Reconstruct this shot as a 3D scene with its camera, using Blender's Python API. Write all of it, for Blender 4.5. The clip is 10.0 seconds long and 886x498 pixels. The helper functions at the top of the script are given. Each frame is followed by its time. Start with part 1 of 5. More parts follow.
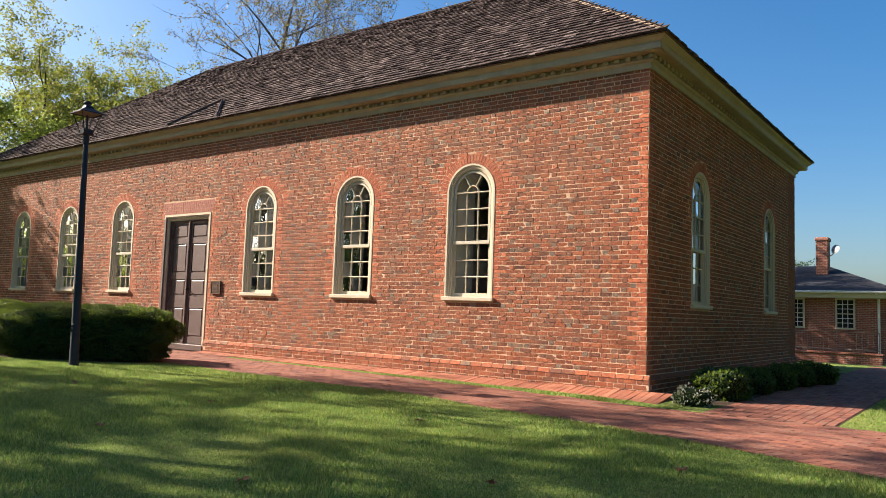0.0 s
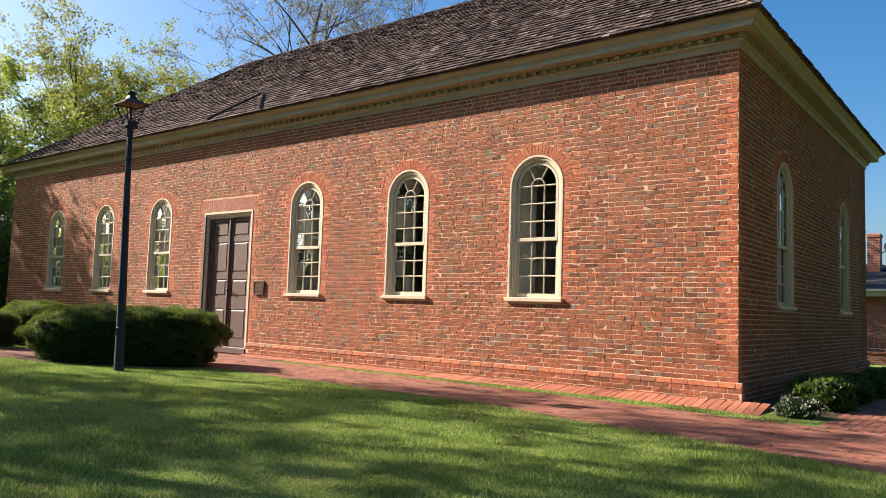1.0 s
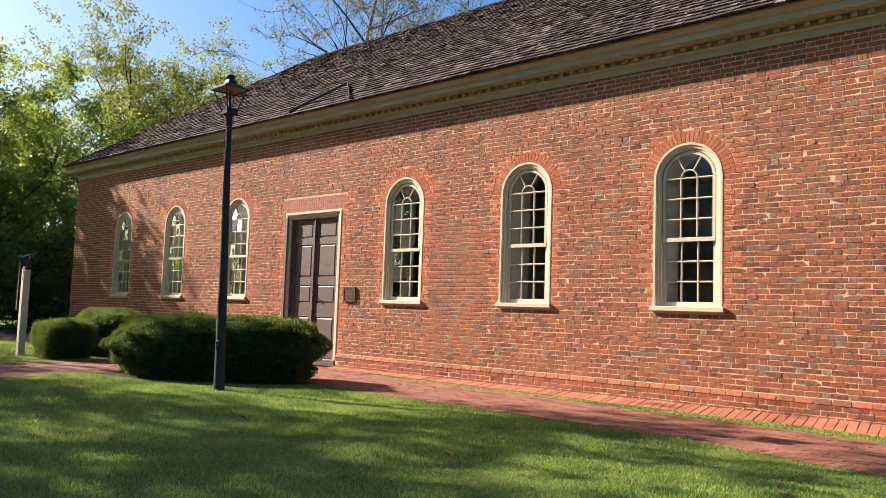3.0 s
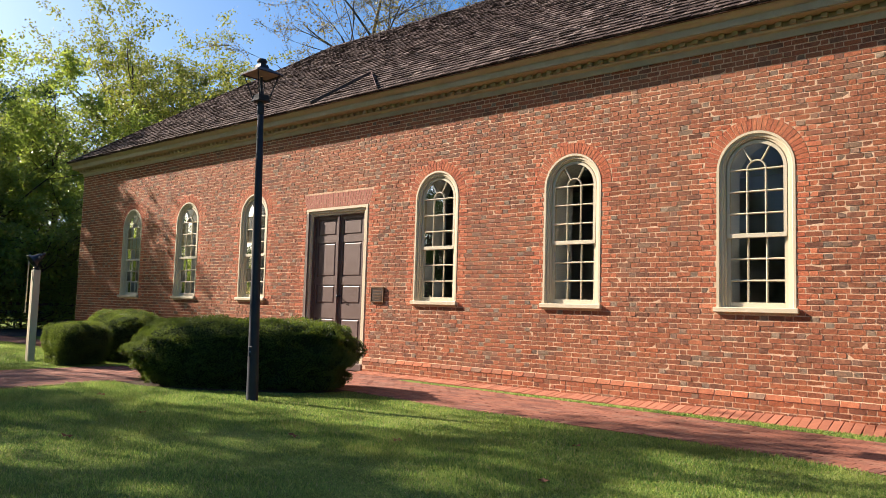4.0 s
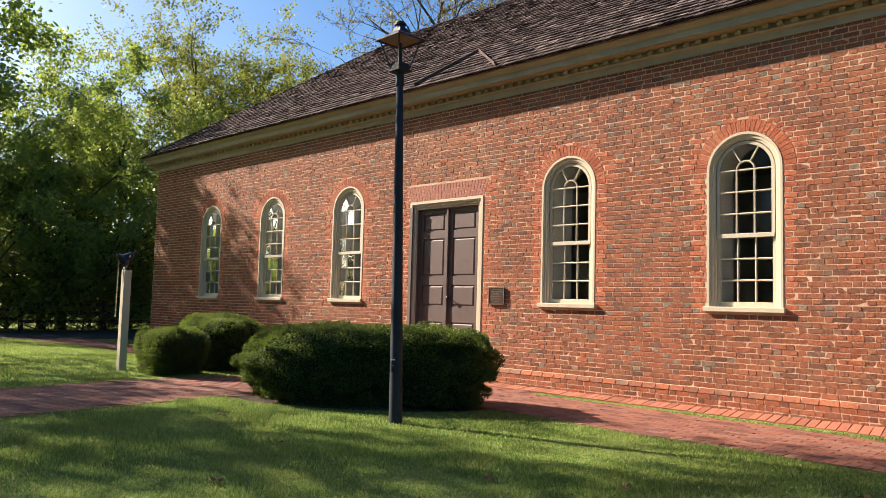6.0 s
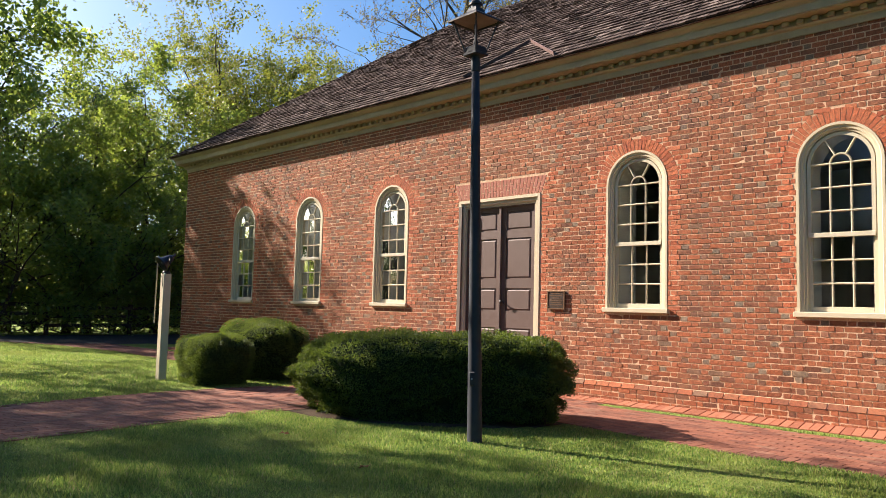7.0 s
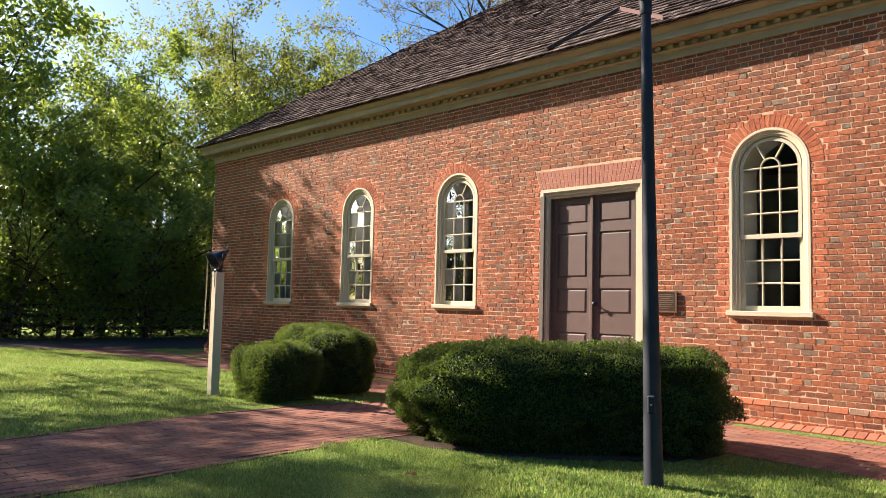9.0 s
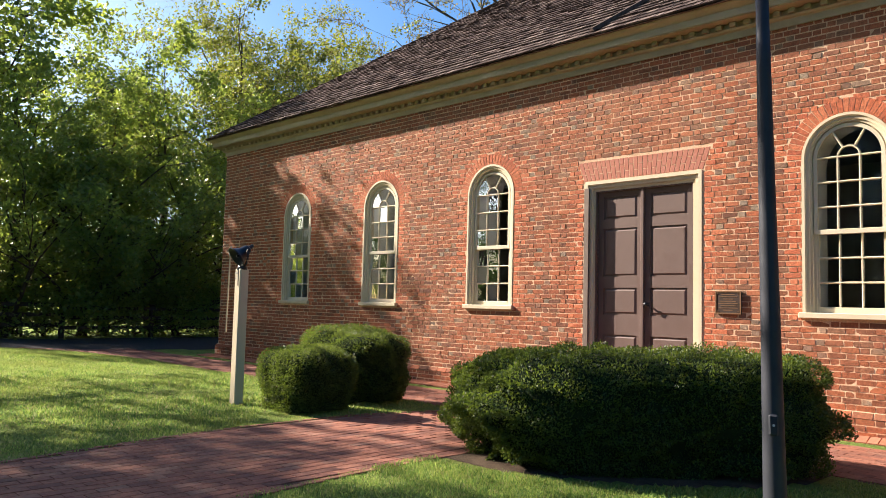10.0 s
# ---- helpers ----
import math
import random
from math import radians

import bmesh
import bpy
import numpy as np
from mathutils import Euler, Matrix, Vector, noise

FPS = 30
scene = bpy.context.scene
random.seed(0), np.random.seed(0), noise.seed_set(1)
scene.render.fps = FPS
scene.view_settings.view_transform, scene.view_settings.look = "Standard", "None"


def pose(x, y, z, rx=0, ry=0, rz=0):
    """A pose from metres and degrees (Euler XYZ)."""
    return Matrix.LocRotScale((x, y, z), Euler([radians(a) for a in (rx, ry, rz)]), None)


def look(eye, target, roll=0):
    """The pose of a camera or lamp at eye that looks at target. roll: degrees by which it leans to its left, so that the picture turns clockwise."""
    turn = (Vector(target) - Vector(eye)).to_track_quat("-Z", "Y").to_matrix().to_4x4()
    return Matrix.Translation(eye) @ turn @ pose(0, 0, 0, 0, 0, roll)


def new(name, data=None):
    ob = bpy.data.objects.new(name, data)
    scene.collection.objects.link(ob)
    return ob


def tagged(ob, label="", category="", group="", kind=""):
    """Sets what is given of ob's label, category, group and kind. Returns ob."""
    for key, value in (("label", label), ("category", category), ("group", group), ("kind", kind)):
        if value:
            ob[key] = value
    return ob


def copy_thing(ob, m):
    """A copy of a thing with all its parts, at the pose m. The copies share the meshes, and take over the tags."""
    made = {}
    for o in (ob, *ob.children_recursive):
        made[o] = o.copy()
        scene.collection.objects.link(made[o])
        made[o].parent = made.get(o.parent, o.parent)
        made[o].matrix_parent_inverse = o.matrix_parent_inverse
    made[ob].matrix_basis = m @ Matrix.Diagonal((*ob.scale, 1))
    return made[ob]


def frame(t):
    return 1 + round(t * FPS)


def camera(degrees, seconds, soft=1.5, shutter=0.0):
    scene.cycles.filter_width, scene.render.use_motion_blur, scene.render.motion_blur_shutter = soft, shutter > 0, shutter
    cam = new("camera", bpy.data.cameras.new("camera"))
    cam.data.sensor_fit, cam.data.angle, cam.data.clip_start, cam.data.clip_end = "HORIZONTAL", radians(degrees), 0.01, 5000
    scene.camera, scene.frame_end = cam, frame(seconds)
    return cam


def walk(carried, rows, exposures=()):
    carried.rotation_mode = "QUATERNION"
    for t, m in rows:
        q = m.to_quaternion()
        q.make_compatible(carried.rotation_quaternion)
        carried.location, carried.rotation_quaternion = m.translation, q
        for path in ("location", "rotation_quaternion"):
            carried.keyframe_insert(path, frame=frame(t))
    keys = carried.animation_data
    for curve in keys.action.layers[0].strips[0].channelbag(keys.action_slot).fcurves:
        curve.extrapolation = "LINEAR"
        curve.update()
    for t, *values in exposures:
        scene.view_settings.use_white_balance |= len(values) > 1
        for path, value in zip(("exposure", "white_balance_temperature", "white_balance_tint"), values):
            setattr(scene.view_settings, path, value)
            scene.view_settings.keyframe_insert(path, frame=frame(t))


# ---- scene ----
cam = camera(61.0, 10.0, soft=0.8)
PATH = [
    (0, (-0.257, -0.348, 1.266), (-1.441, 1.255, 1.432), 2.0),
    (0.5, (-0.801, -0.199, 1.278), (-2.0, 1.393, 1.441), 1.9),
    (1, (-1.333, -0.094, 1.291), (-2.561, 1.476, 1.452), 1.9),
    (1.5, (-1.867, -0.014, 1.297), (-3.123, 1.534, 1.463), 1.9),
    (2, (-2.388, 0.037, 1.311), (-3.682, 1.553, 1.478), 1.9),
    (2.5, (-2.913, 0.085, 1.332), (-4.212, 1.596, 1.498), 2.0),
    (4, (-4.508, 0.306, 1.395), (-5.798, 1.827, 1.555), 1.7),
    (4.5, (-5.019, 0.356, 1.407), (-6.313, 1.873, 1.562), 1.7),
    (5, (-5.525, 0.401, 1.419), (-6.829, 1.91, 1.573), 1.7),
    (5.5, (-6.068, 0.465, 1.434), (-7.4, 1.948, 1.588), 1.6),
    (6, (-6.602, 0.514, 1.439), (-7.975, 1.96, 1.591), 1.6),
    (7.5, (-8.123, 0.625, 1.5), (-9.524, 2.044, 1.656), 1.5),
    (8, (-8.652, 0.677, 1.513), (-10.049, 2.1, 1.673), 1.6),
    (8.5, (-9.192, 0.746, 1.509), (-10.59, 2.167, 1.666), 1.5),
    (9, (-9.693, 0.807, 1.493), (-11.09, 2.23, 1.647), 1.4),
    (9.5, (-10.205, 0.911, 1.502), (-11.602, 2.335, 1.653), 1.5),
    (10, (-10.712, 1.031, 1.509), (-12.107, 2.456, 1.659), 1.5),
]
walk(cam, [(t, look(eye, target, roll)) for t, eye, target, roll in PATH],
     exposures=((0.0, 1.54), (2.5, 1.60), (5.0, 1.48), (7.5, 1.61), (10.0, 1.77)))

# ---- light ----
SUN_EL, SUN_AZ = 31.0, 19.0          # height of the sun; its light travels this far from +x towards +y
world = bpy.data.worlds.new("sky")
scene.world = world
world.use_nodes = True
wn = world.node_tree
sky = wn.nodes.new("ShaderNodeTexSky")
sky.sky_type, sky.sun_disc = "NISHITA", False
sky.sun_elevation, sky.sun_rotation = radians(SUN_EL), radians(-90 - SUN_AZ)
sky.air_density, sky.dust_density, sky.ozone_density = 1.0, 2.4, 3.5
deeper = wn.nodes.new("ShaderNodeHueSaturation")
deeper.inputs["Saturation"].default_value = 1.35
wn.links.new(sky.outputs[0], deeper.inputs["Color"])
wn.links.new(deeper.outputs[0], wn.nodes["Background"].inputs[0])
wn.nodes["Background"].inputs[1].default_value = 0.066
sun = new("sun", bpy.data.lights.new("sun", "SUN"))
sun.data.energy, sun.data.angle, sun.data.color = 5.0, radians(0.53), (1.0, 0.87, 0.75)
LIGHT = Vector((math.cos(radians(SUN_AZ)) * math.cos(radians(SUN_EL)), math.sin(radians(SUN_AZ)) * math.cos(radians(SUN_EL)), -math.sin(radians(SUN_EL))))
sun.matrix_world = look((0, 0, 40), Vector((0, 0, 40)) + LIGHT)

# ---- materials ----


class Nodes:
    """A small builder of node materials in world coordinates."""

    def __init__(self, name, rough=0.8, metal=0.0, spec=0.5):
        self.m = bpy.data.materials.new(name)
        self.m.use_nodes = True
        self.t = self.m.node_tree
        self.b = self.t.nodes["Principled BSDF"]
        self.b.inputs["Roughness"].default_value = rough
        self.b.inputs["Metallic"].default_value = metal
        self.b.inputs["Specular IOR Level"].default_value = spec
        self.geo = self.t.nodes.new("ShaderNodeNewGeometry")
        self.pos = self.geo.outputs["Position"]

    def n(self, kind):
        return self.t.nodes.new(kind)

    def link(self, a, b):
        self.t.links.new(a, b)

    def scaled(self, s):
        v = self.n("ShaderNodeVectorMath")
        v.operation = "MULTIPLY"
        self.link(self.pos, v.inputs[0])
        v.inputs[1].default_value = s
        return v.outputs[0]

    def noise(self, scale, detail=4.0, rough=0.6, vec=None, distort=0.0):
        x = self.n("ShaderNodeTexNoise")
        x.inputs["Scale"].default_value, x.inputs["Detail"].default_value = scale, detail
        x.inputs["Roughness"].default_value, x.inputs["Distortion"].default_value = rough, distort
        self.link(vec or self.pos, x.inputs["Vector"])
        return x.outputs["Fac"]

    def ramp(self, fac, stops, mode="LINEAR"):
        r = self.n("ShaderNodeValToRGB")
        r.color_ramp.interpolation = mode
        e = r.color_ramp.elements
        while len(e) < len(stops):
            e.new(0.5)
        for el, (p, c) in zip(e, stops):
            el.position, el.color = p, (*c, 1) if len(c) == 3 else c
        self.link(fac, r.inputs[0])
        return r.outputs[0]

    def mix(self, fac, a, b, mode="MIX"):
        x = self.n("ShaderNodeMix")
        x.data_type, x.blend_type = "RGBA", mode
        for sock, val in ((x.inputs[0], fac), (x.inputs[6], a), (x.inputs[7], b)):
            if hasattr(val, "is_linked"):
                self.link(val, sock)
            elif isinstance(val, (int, float)):
                sock.default_value = val
            else:
                sock.default_value = (*val, 1)
        return x.outputs[2]

    def grey(self, fac, lo, hi, p0=0.3, p1=0.7):
        return self.ramp(fac, [(p0, (lo,) * 3), (p1, (hi,) * 3)])

    def colour(self, c):
        if hasattr(c, "is_linked"):
            self.link(c, self.b.inputs["Base Color"])
        else:
            self.b.inputs["Base Color"].default_value = (*c, 1)

    def rough(self, c):
        self.link(c, self.b.inputs["Roughness"])

    def bump(self, h, strength=0.4, dist=0.01):
        x = self.n("ShaderNodeBump")
        x.inputs["Strength"].default_value, x.inputs["Distance"].default_value = strength, dist
        self.link(h, x.inputs["Height"])
        self.link(x.outputs[0], self.b.inputs["Normal"])

    def island(self):
        return self.geo.outputs["Random Per Island"]

    def per_object(self):
        return self.n("ShaderNodeObjectInfo").outputs["Random"]


def brick_material(name, single, rubbed=False, header=False):
    k = Nodes(name, 0.85, spec=0.25)
    r = k.per_object() if single else k.island()
    if rubbed:
        c = k.ramp(r, [(0, (0.34, 0.085, 0.04)), (0.5, (0.42, 0.115, 0.05)), (1, (0.47, 0.15, 0.07))])
    elif header:
        c = k.ramp(r, [(0, (0.15, 0.11, 0.08)), (0.07, (0.24, 0.18, 0.125)), (0.12, (0.15, 0.07, 0.044)), (0.25, (0.23, 0.076, 0.039)),
                       (0.7, (0.315, 0.096, 0.042)), (0.9, (0.23, 0.082, 0.045)), (1.0, (0.18, 0.125, 0.09))])
    else:
        c = k.ramp(r, [(0, (0.125, 0.052, 0.032)), (0.12, (0.19, 0.066, 0.034)), (0.35, (0.26, 0.077, 0.035)), (0.6, (0.33, 0.098, 0.041)),
                       (0.85, (0.25, 0.088, 0.042)), (0.96, (0.18, 0.08, 0.046)), (1.0, (0.19, 0.135, 0.09))])
    c = k.mix(1.0, c, k.grey(k.noise(34, 6, 0.75), 0.45, 1.5), "MULTIPLY")
    c = k.mix(k.grey(k.noise(11, 4), 0.0, 0.35, 0.5, 0.7), c, (0.36, 0.15, 0.075))
    c = k.mix(k.grey(k.noise(0.55, 4, 0.65), 0.0, 0.30, 0.45, 0.75), c, (0.38, 0.18, 0.095))
    c = k.mix(k.grey(k.noise(0.9, 5, 0.7, k.scaled((1, 1, 2.2))), 0.0, 0.4, 0.55, 0.8), c, (0.13, 0.06, 0.045))
    c = k.mix(k.grey(k.noise(70, 3), 0.0, 0.5, 0.66, 0.74), c, (0.09, 0.045, 0.035))
    k.colour(c)
    k.bump(k.noise(70, 6, 0.75), 0.9, 0.008)
    return k.m


def mortar_material():
    k = Nodes("lime_mortar", 0.95, spec=0.1)
    c = k.ramp(k.noise(3.0, 5), [(0.3, (0.55, 0.355, 0.225)), (0.7, (0.71, 0.49, 0.33))])
    c = k.mix(1.0, c, k.grey(k.noise(60, 4), 0.7, 1.15), "MULTIPLY")
    k.colour(c)
    k.bump(k.noise(120, 5), 0.6, 0.004)
    return k.m


def paint_material(name, base, dirt, rough=0.55, amount=0.35):
    k = Nodes(name, rough, spec=0.4)
    c = k.mix(k.grey(k.noise(2.2, 5, 0.65, k.scaled((1, 1, 0.35))), 0.0, amount, 0.42, 0.78), base, dirt)
    c = k.mix(k.grey(k.noise(26, 4), 0.0, amount * 0.6, 0.56, 0.75), c, dirt)
    k.colour(c)
    k.rough(k.grey(k.noise(9, 3), rough - 0.1, rough + 0.15))
    k.bump(k.noise(45, 3), 0.12, 0.003)
    return k.m


def shingle_material(name, single):
    k = Nodes(name, 0.92, spec=0.06)
    r = k.per_object() if single else k.island()
    c = k.ramp(r, [(0, (0.036, 0.026, 0.024)), (0.35, (0.06, 0.043, 0.038)), (0.7, (0.092, 0.067, 0.06)), (0.92, (0.14, 0.108, 0.096)), (1, (0.20, 0.155, 0.14))])
    c = k.mix(1.0, c, k.grey(k.noise(45, 5, 0.7, k.scaled((1, 0.12, 0.12))), 0.55, 1.35), "MULTIPLY")
    c = k.mix(k.grey(k.noise(0.7, 4), 0.0, 0.45, 0.5, 0.8), c, (0.032, 0.023, 0.019))
    k.colour(c)
    k.bump(k.noise(60, 4, 0.6, k.scaled((1, 0.1, 0.1))), 0.5, 0.006)
    return k.m


def paver_material(name, single):
    k = Nodes(name, 0.82, spec=0.3)
    r = k.per_object() if single else k.island()
    c = k.ramp(r, [(0, (0.15, 0.060, 0.042)), (0.3, (0.22, 0.084, 0.054)), (0.7, (0.28, 0.107, 0.065)), (1, (0.24, 0.118, 0.08))])
    c = k.mix(1.0, c, k.grey(k.noise(30, 5), 0.7, 1.2), "MULTIPLY")
    c = k.mix(k.grey(k.noise(1.1, 5, 0.65), 0.0, 0.5, 0.5, 0.78), c, (0.09, 0.05, 0.04))
    k.colour(c)
    k.bump(k.noise(80, 5), 0.5, 0.004)
    return k.m


def apron_material():
    k = Nodes("worn_apron_brick", 0.85, spec=0.25)
    c = k.ramp(k.per_object(), [(0, (0.29, 0.105, 0.06)), (0.5, (0.36, 0.135, 0.075)), (1, (0.42, 0.17, 0.10))])
    c = k.mix(1.0, c, k.grey(k.noise(30, 5), 0.75, 1.15), "MULTIPLY")
    k.colour(k.mix(k.grey(k.noise(1.3, 5, 0.65), 0.0, 0.4, 0.5, 0.78), c, (0.20, 0.09, 0.06)))
    k.bump(k.noise(80, 5), 0.5, 0.004)
    return k.m


def soil_material(name, lo, hi, scale=6.0):
    k = Nodes(name, 0.95, spec=0.1)
    c = k.ramp(k.noise(scale, 6, 0.7), [(0.3, lo), (0.7, hi)])
    c = k.mix(1.0, c, k.grey(k.noise(scale * 14, 4), 0.6, 1.25), "MULTIPLY")
    k.colour(c)
    k.bump(k.noise(scale * 9, 5), 0.6, 0.02)
    return k.m


def lawn_material():
    k = Nodes("lawn", 0.95, spec=0.1)
    c = k.ramp(k.noise(0.8, 6, 0.7), [(0.25, (0.10, 0.155, 0.036)), (0.5, (0.195, 0.255, 0.06)), (0.75, (0.30, 0.30, 0.09))])
    c = k.mix(k.grey(k.noise(2.6, 5, 0.7), 0.0, 0.6, 0.60, 0.78), c, (0.19, 0.17, 0.075))
    c = k.mix(1.0, c, k.grey(k.noise(55, 5, 0.75), 0.35, 1.5), "MULTIPLY")
    k.colour(c)
    k.bump(k.noise(70, 5), 1.0, 0.03)
    return k.m


def leaf_material(name, stops, through_colour, rough=0.5, amount=0.35):
    k = Nodes(name, rough, spec=0.35)
    c = k.ramp(k.island(), stops)
    k.colour(c)
    tr = k.n("ShaderNodeBsdfTranslucent")
    k.link(k.mix(0.6, c, through_colour), tr.inputs[0])
    mx = k.n("ShaderNodeMixShader")
    mx.inputs[0].default_value = amount
    k.link(k.b.outputs[0], mx.inputs[1])
    k.link(tr.outputs[0], mx.inputs[2])
    k.link(mx.outputs[0], k.t.nodes["Material Output"].inputs[0])
    return k.m


def blade_material():
    k = Nodes("grass_blade", 0.6, spec=0.3)
    c = k.ramp(k.island(), [(0, (0.095, 0.185, 0.045)), (0.45, (0.22, 0.335, 0.07)), (0.85, (0.40, 0.47, 0.11)), (0.95, (0.36, 0.34, 0.14)), (1, (0.42, 0.37, 0.20))])
    c = k.mix(k.grey(k.noise(0.9, 5, 0.7), 0.0, 0.7, 0.48, 0.75), c, (0.22, 0.225, 0.05))
    k.colour(c)
    tr = k.n("ShaderNodeBsdfTranslucent")
    k.link(c, tr.inputs[0])
    mx = k.n("ShaderNodeMixShader")
    mx.inputs[0].default_value = 0.5
    k.link(k.b.outputs[0], mx.inputs[1])
    k.link(tr.outputs[0], mx.inputs[2])
    k.link(mx.outputs[0], k.t.nodes["Material Output"].inputs[0])
    return k.m


def bark_material(name, lo, hi):
    k = Nodes(name, 0.95, spec=0.1)
    c = k.ramp(k.noise(5, 5, 0.7, k.scaled((1, 1, 0.25))), [(0.3, lo), (0.7, hi)])
    k.colour(c)
    k.bump(k.noise(22, 5, 0.7, k.scaled((1, 1, 0.2))), 0.8, 0.02)
    return k.m


def glass_material():
    k = Nodes("old_window_glass", 0.03)
    tr = k.n("ShaderNodeBsdfTransparent")
    tr.inputs[0].default_value = (0.86, 0.89, 0.88, 1)
    gl = k.n("ShaderNodeBsdfGlossy")
    gl.inputs["Roughness"].default_value = 0.02
    bp = k.n("ShaderNodeBump")
    bp.inputs["Strength"].default_value, bp.inputs["Distance"].default_value = 0.12, 0.02
    k.link(k.noise(4.5, 2), bp.inputs["Height"])
    k.link(bp.outputs[0], gl.inputs["Normal"])
    fr = k.n("ShaderNodeFresnel")
    fr.inputs[0].default_value = 1.58
    mx = k.n("ShaderNodeMixShader")
    k.link(fr.outputs[0], mx.inputs[0])
    k.link(tr.outputs[0], mx.inputs[1])
    k.link(gl.outputs[0], mx.inputs[2])
    k.link(mx.outputs[0], k.t.nodes["Material Output"].inputs[0])
    return k.m


HEADER, HEADER_1 = brick_material("glazed_header_brick", False, header=True), brick_material("glazed_header_single", True, header=True)
BRICK, BRICK_1 = brick_material("old_brick", False), brick_material("old_brick_single", True)
RUBBED, RUBBED_1 = brick_material("rubbed_brick", False, True), brick_material("rubbed_brick_single", True, True)
MORTAR = mortar_material()
CREAM = paint_material("cream_paint", (0.56, 0.48, 0.335), (0.36, 0.29, 0.19))
PUTTY = paint_material("putty_paint", (0.55, 0.49, 0.36), (0.38, 0.32, 0.22))
CORNICE = paint_material("cornice_paint", (0.40, 0.34, 0.225), (0.24, 0.19, 0.12), 0.6, 0.5)
UMBER = paint_material("umber_paint", (0.16, 0.12, 0.095), (0.10, 0.075, 0.06), 0.7, 0.6)
WHITE = paint_material("white_paint", (0.78, 0.77, 0.72), (0.5, 0.48, 0.42))
BROWN = paint_material("brown_door_paint", (0.125, 0.080, 0.066), (0.085, 0.055, 0.046), 0.5, 0.5)
PLASTER = paint_material("white_plaster", (0.74, 0.73, 0.70), (0.60, 0.59, 0.55), 0.9)
BLACK = paint_material("black_lamp_paint", (0.016, 0.020, 0.030), (0.035, 0.038, 0.048), 0.62)
IRON = paint_material("black_cast_iron", (0.010, 0.011, 0.015), (0.03, 0.03, 0.035), 0.35)
SHINGLE, SHINGLE_1 = shingle_material("wood_shingle", False), shingle_material("wood_shingle_single", True)
LIT_SHINGLE = paint_material("sunlit_shingle", (0.33, 0.25, 0.175), (0.2, 0.15, 0.105), 0.9)
PAVER, PAVER_1 = paver_material("brick_paver", False), paver_material("brick_paver_single", True)
APRON = apron_material()
SAND = soil_material("joint_sand", (0.11, 0.06, 0.045), (0.18, 0.105, 0.075), 10)
SOIL = soil_material("bare_soil", (0.055, 0.038, 0.026), (0.11, 0.08, 0.055))
ASPHALT = soil_material("asphalt", (0.045, 0.043, 0.043), (0.075, 0.07, 0.068), 8)
LAWN, BLADE = lawn_material(), blade_material()
FLOOR_WOOD = soil_material("worn_floorboards", (0.10, 0.065, 0.04), (0.16, 0.11, 0.07), 3)
BARK, GREY_BARK = bark_material("brown_bark", (0.045, 0.034, 0.026), (0.10, 0.078, 0.06)), bark_material("grey_bark", (0.055, 0.048, 0.042), (0.12, 0.105, 0.09))
BOX_LEAF = leaf_material("boxwood_leaf", [(0, (0.009, 0.024, 0.009)), (0.5, (0.022, 0.052, 0.013)), (0.85, (0.06, 0.105, 0.02)), (1, (0.13, 0.18, 0.03))], (0.36, 0.48, 0.045), 0.5, 0.28)
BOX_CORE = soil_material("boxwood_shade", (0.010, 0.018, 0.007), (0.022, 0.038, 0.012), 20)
GREEN_LEAF = leaf_material("green_leaf", [(0, (0.07, 0.12, 0.035)), (0.6, (0.13, 0.20, 0.045)), (0.93, (0.20, 0.235, 0.05)), (1, (0.28, 0.20, 0.05))], (0.46, 0.57, 0.08), 0.36, 0.5)
YELLOW_LEAF = leaf_material("yellowing_leaf", [(0, (0.045, 0.08, 0.016)), (0.5, (0.085, 0.12, 0.022)), (0.85, (0.15, 0.15, 0.03)), (1, (0.22, 0.14, 0.035))], (0.42, 0.46, 0.06), 0.5, 0.42)
DARK_LEAF = leaf_material("dark_green_leaf", [(0, (0.022, 0.045, 0.012)), (0.7, (0.04, 0.075, 0.016)), (1, (0.07, 0.10, 0.02))], (0.09, 0.14, 0.025), 0.5, 0.25)
RUST_LEAF = leaf_material("rusty_leaf", [(0, (0.10, 0.05, 0.028)), (0.35, (0.13, 0.11, 0.035)), (1, (0.14, 0.15, 0.04))], (0.32, 0.26, 0.06))
PINE_LEAF = leaf_material("pine_needle", [(0, (0.03, 0.055, 0.028)), (1, (0.06, 0.095, 0.045))], (0.08, 0.14, 0.05), 0.6, 0.15)
FLOWER = leaf_material("white_flower", [(0, (0.72, 0.66, 0.62)), (0.3, (0.62, 0.55, 0.48)), (0.36, (0.20, 0.25, 0.10)), (1, (0.10, 0.15, 0.05))], (0.6, 0.6, 0.5))
SLATE = soil_material("grey_asphalt_shingle", (0.035, 0.036, 0.042), (0.07, 0.072, 0.08), 4)
COPPER = paint_material("copper_flashing", (0.17, 0.105, 0.095), (0.12, 0.075, 0.065), 0.4)
BRONZE = paint_material("dark_bronze", (0.045, 0.03, 0.024), (0.03, 0.02, 0.016), 0.4)
GILT = paint_material("worn_gilt", (0.17, 0.095, 0.05), (0.10, 0.06, 0.035), 0.35)
ROPE = paint_material("pale_rope", (0.52, 0.45, 0.33), (0.35, 0.3, 0.22), 0.9)
GALV = paint_material("grey_metal", (0.42, 0.43, 0.45), (0.3, 0.3, 0.32), 0.45)
DRY_LEAF = paint_material("dry_leaf", (0.22, 0.09, 0.04), (0.14, 0.06, 0.03), 0.8)
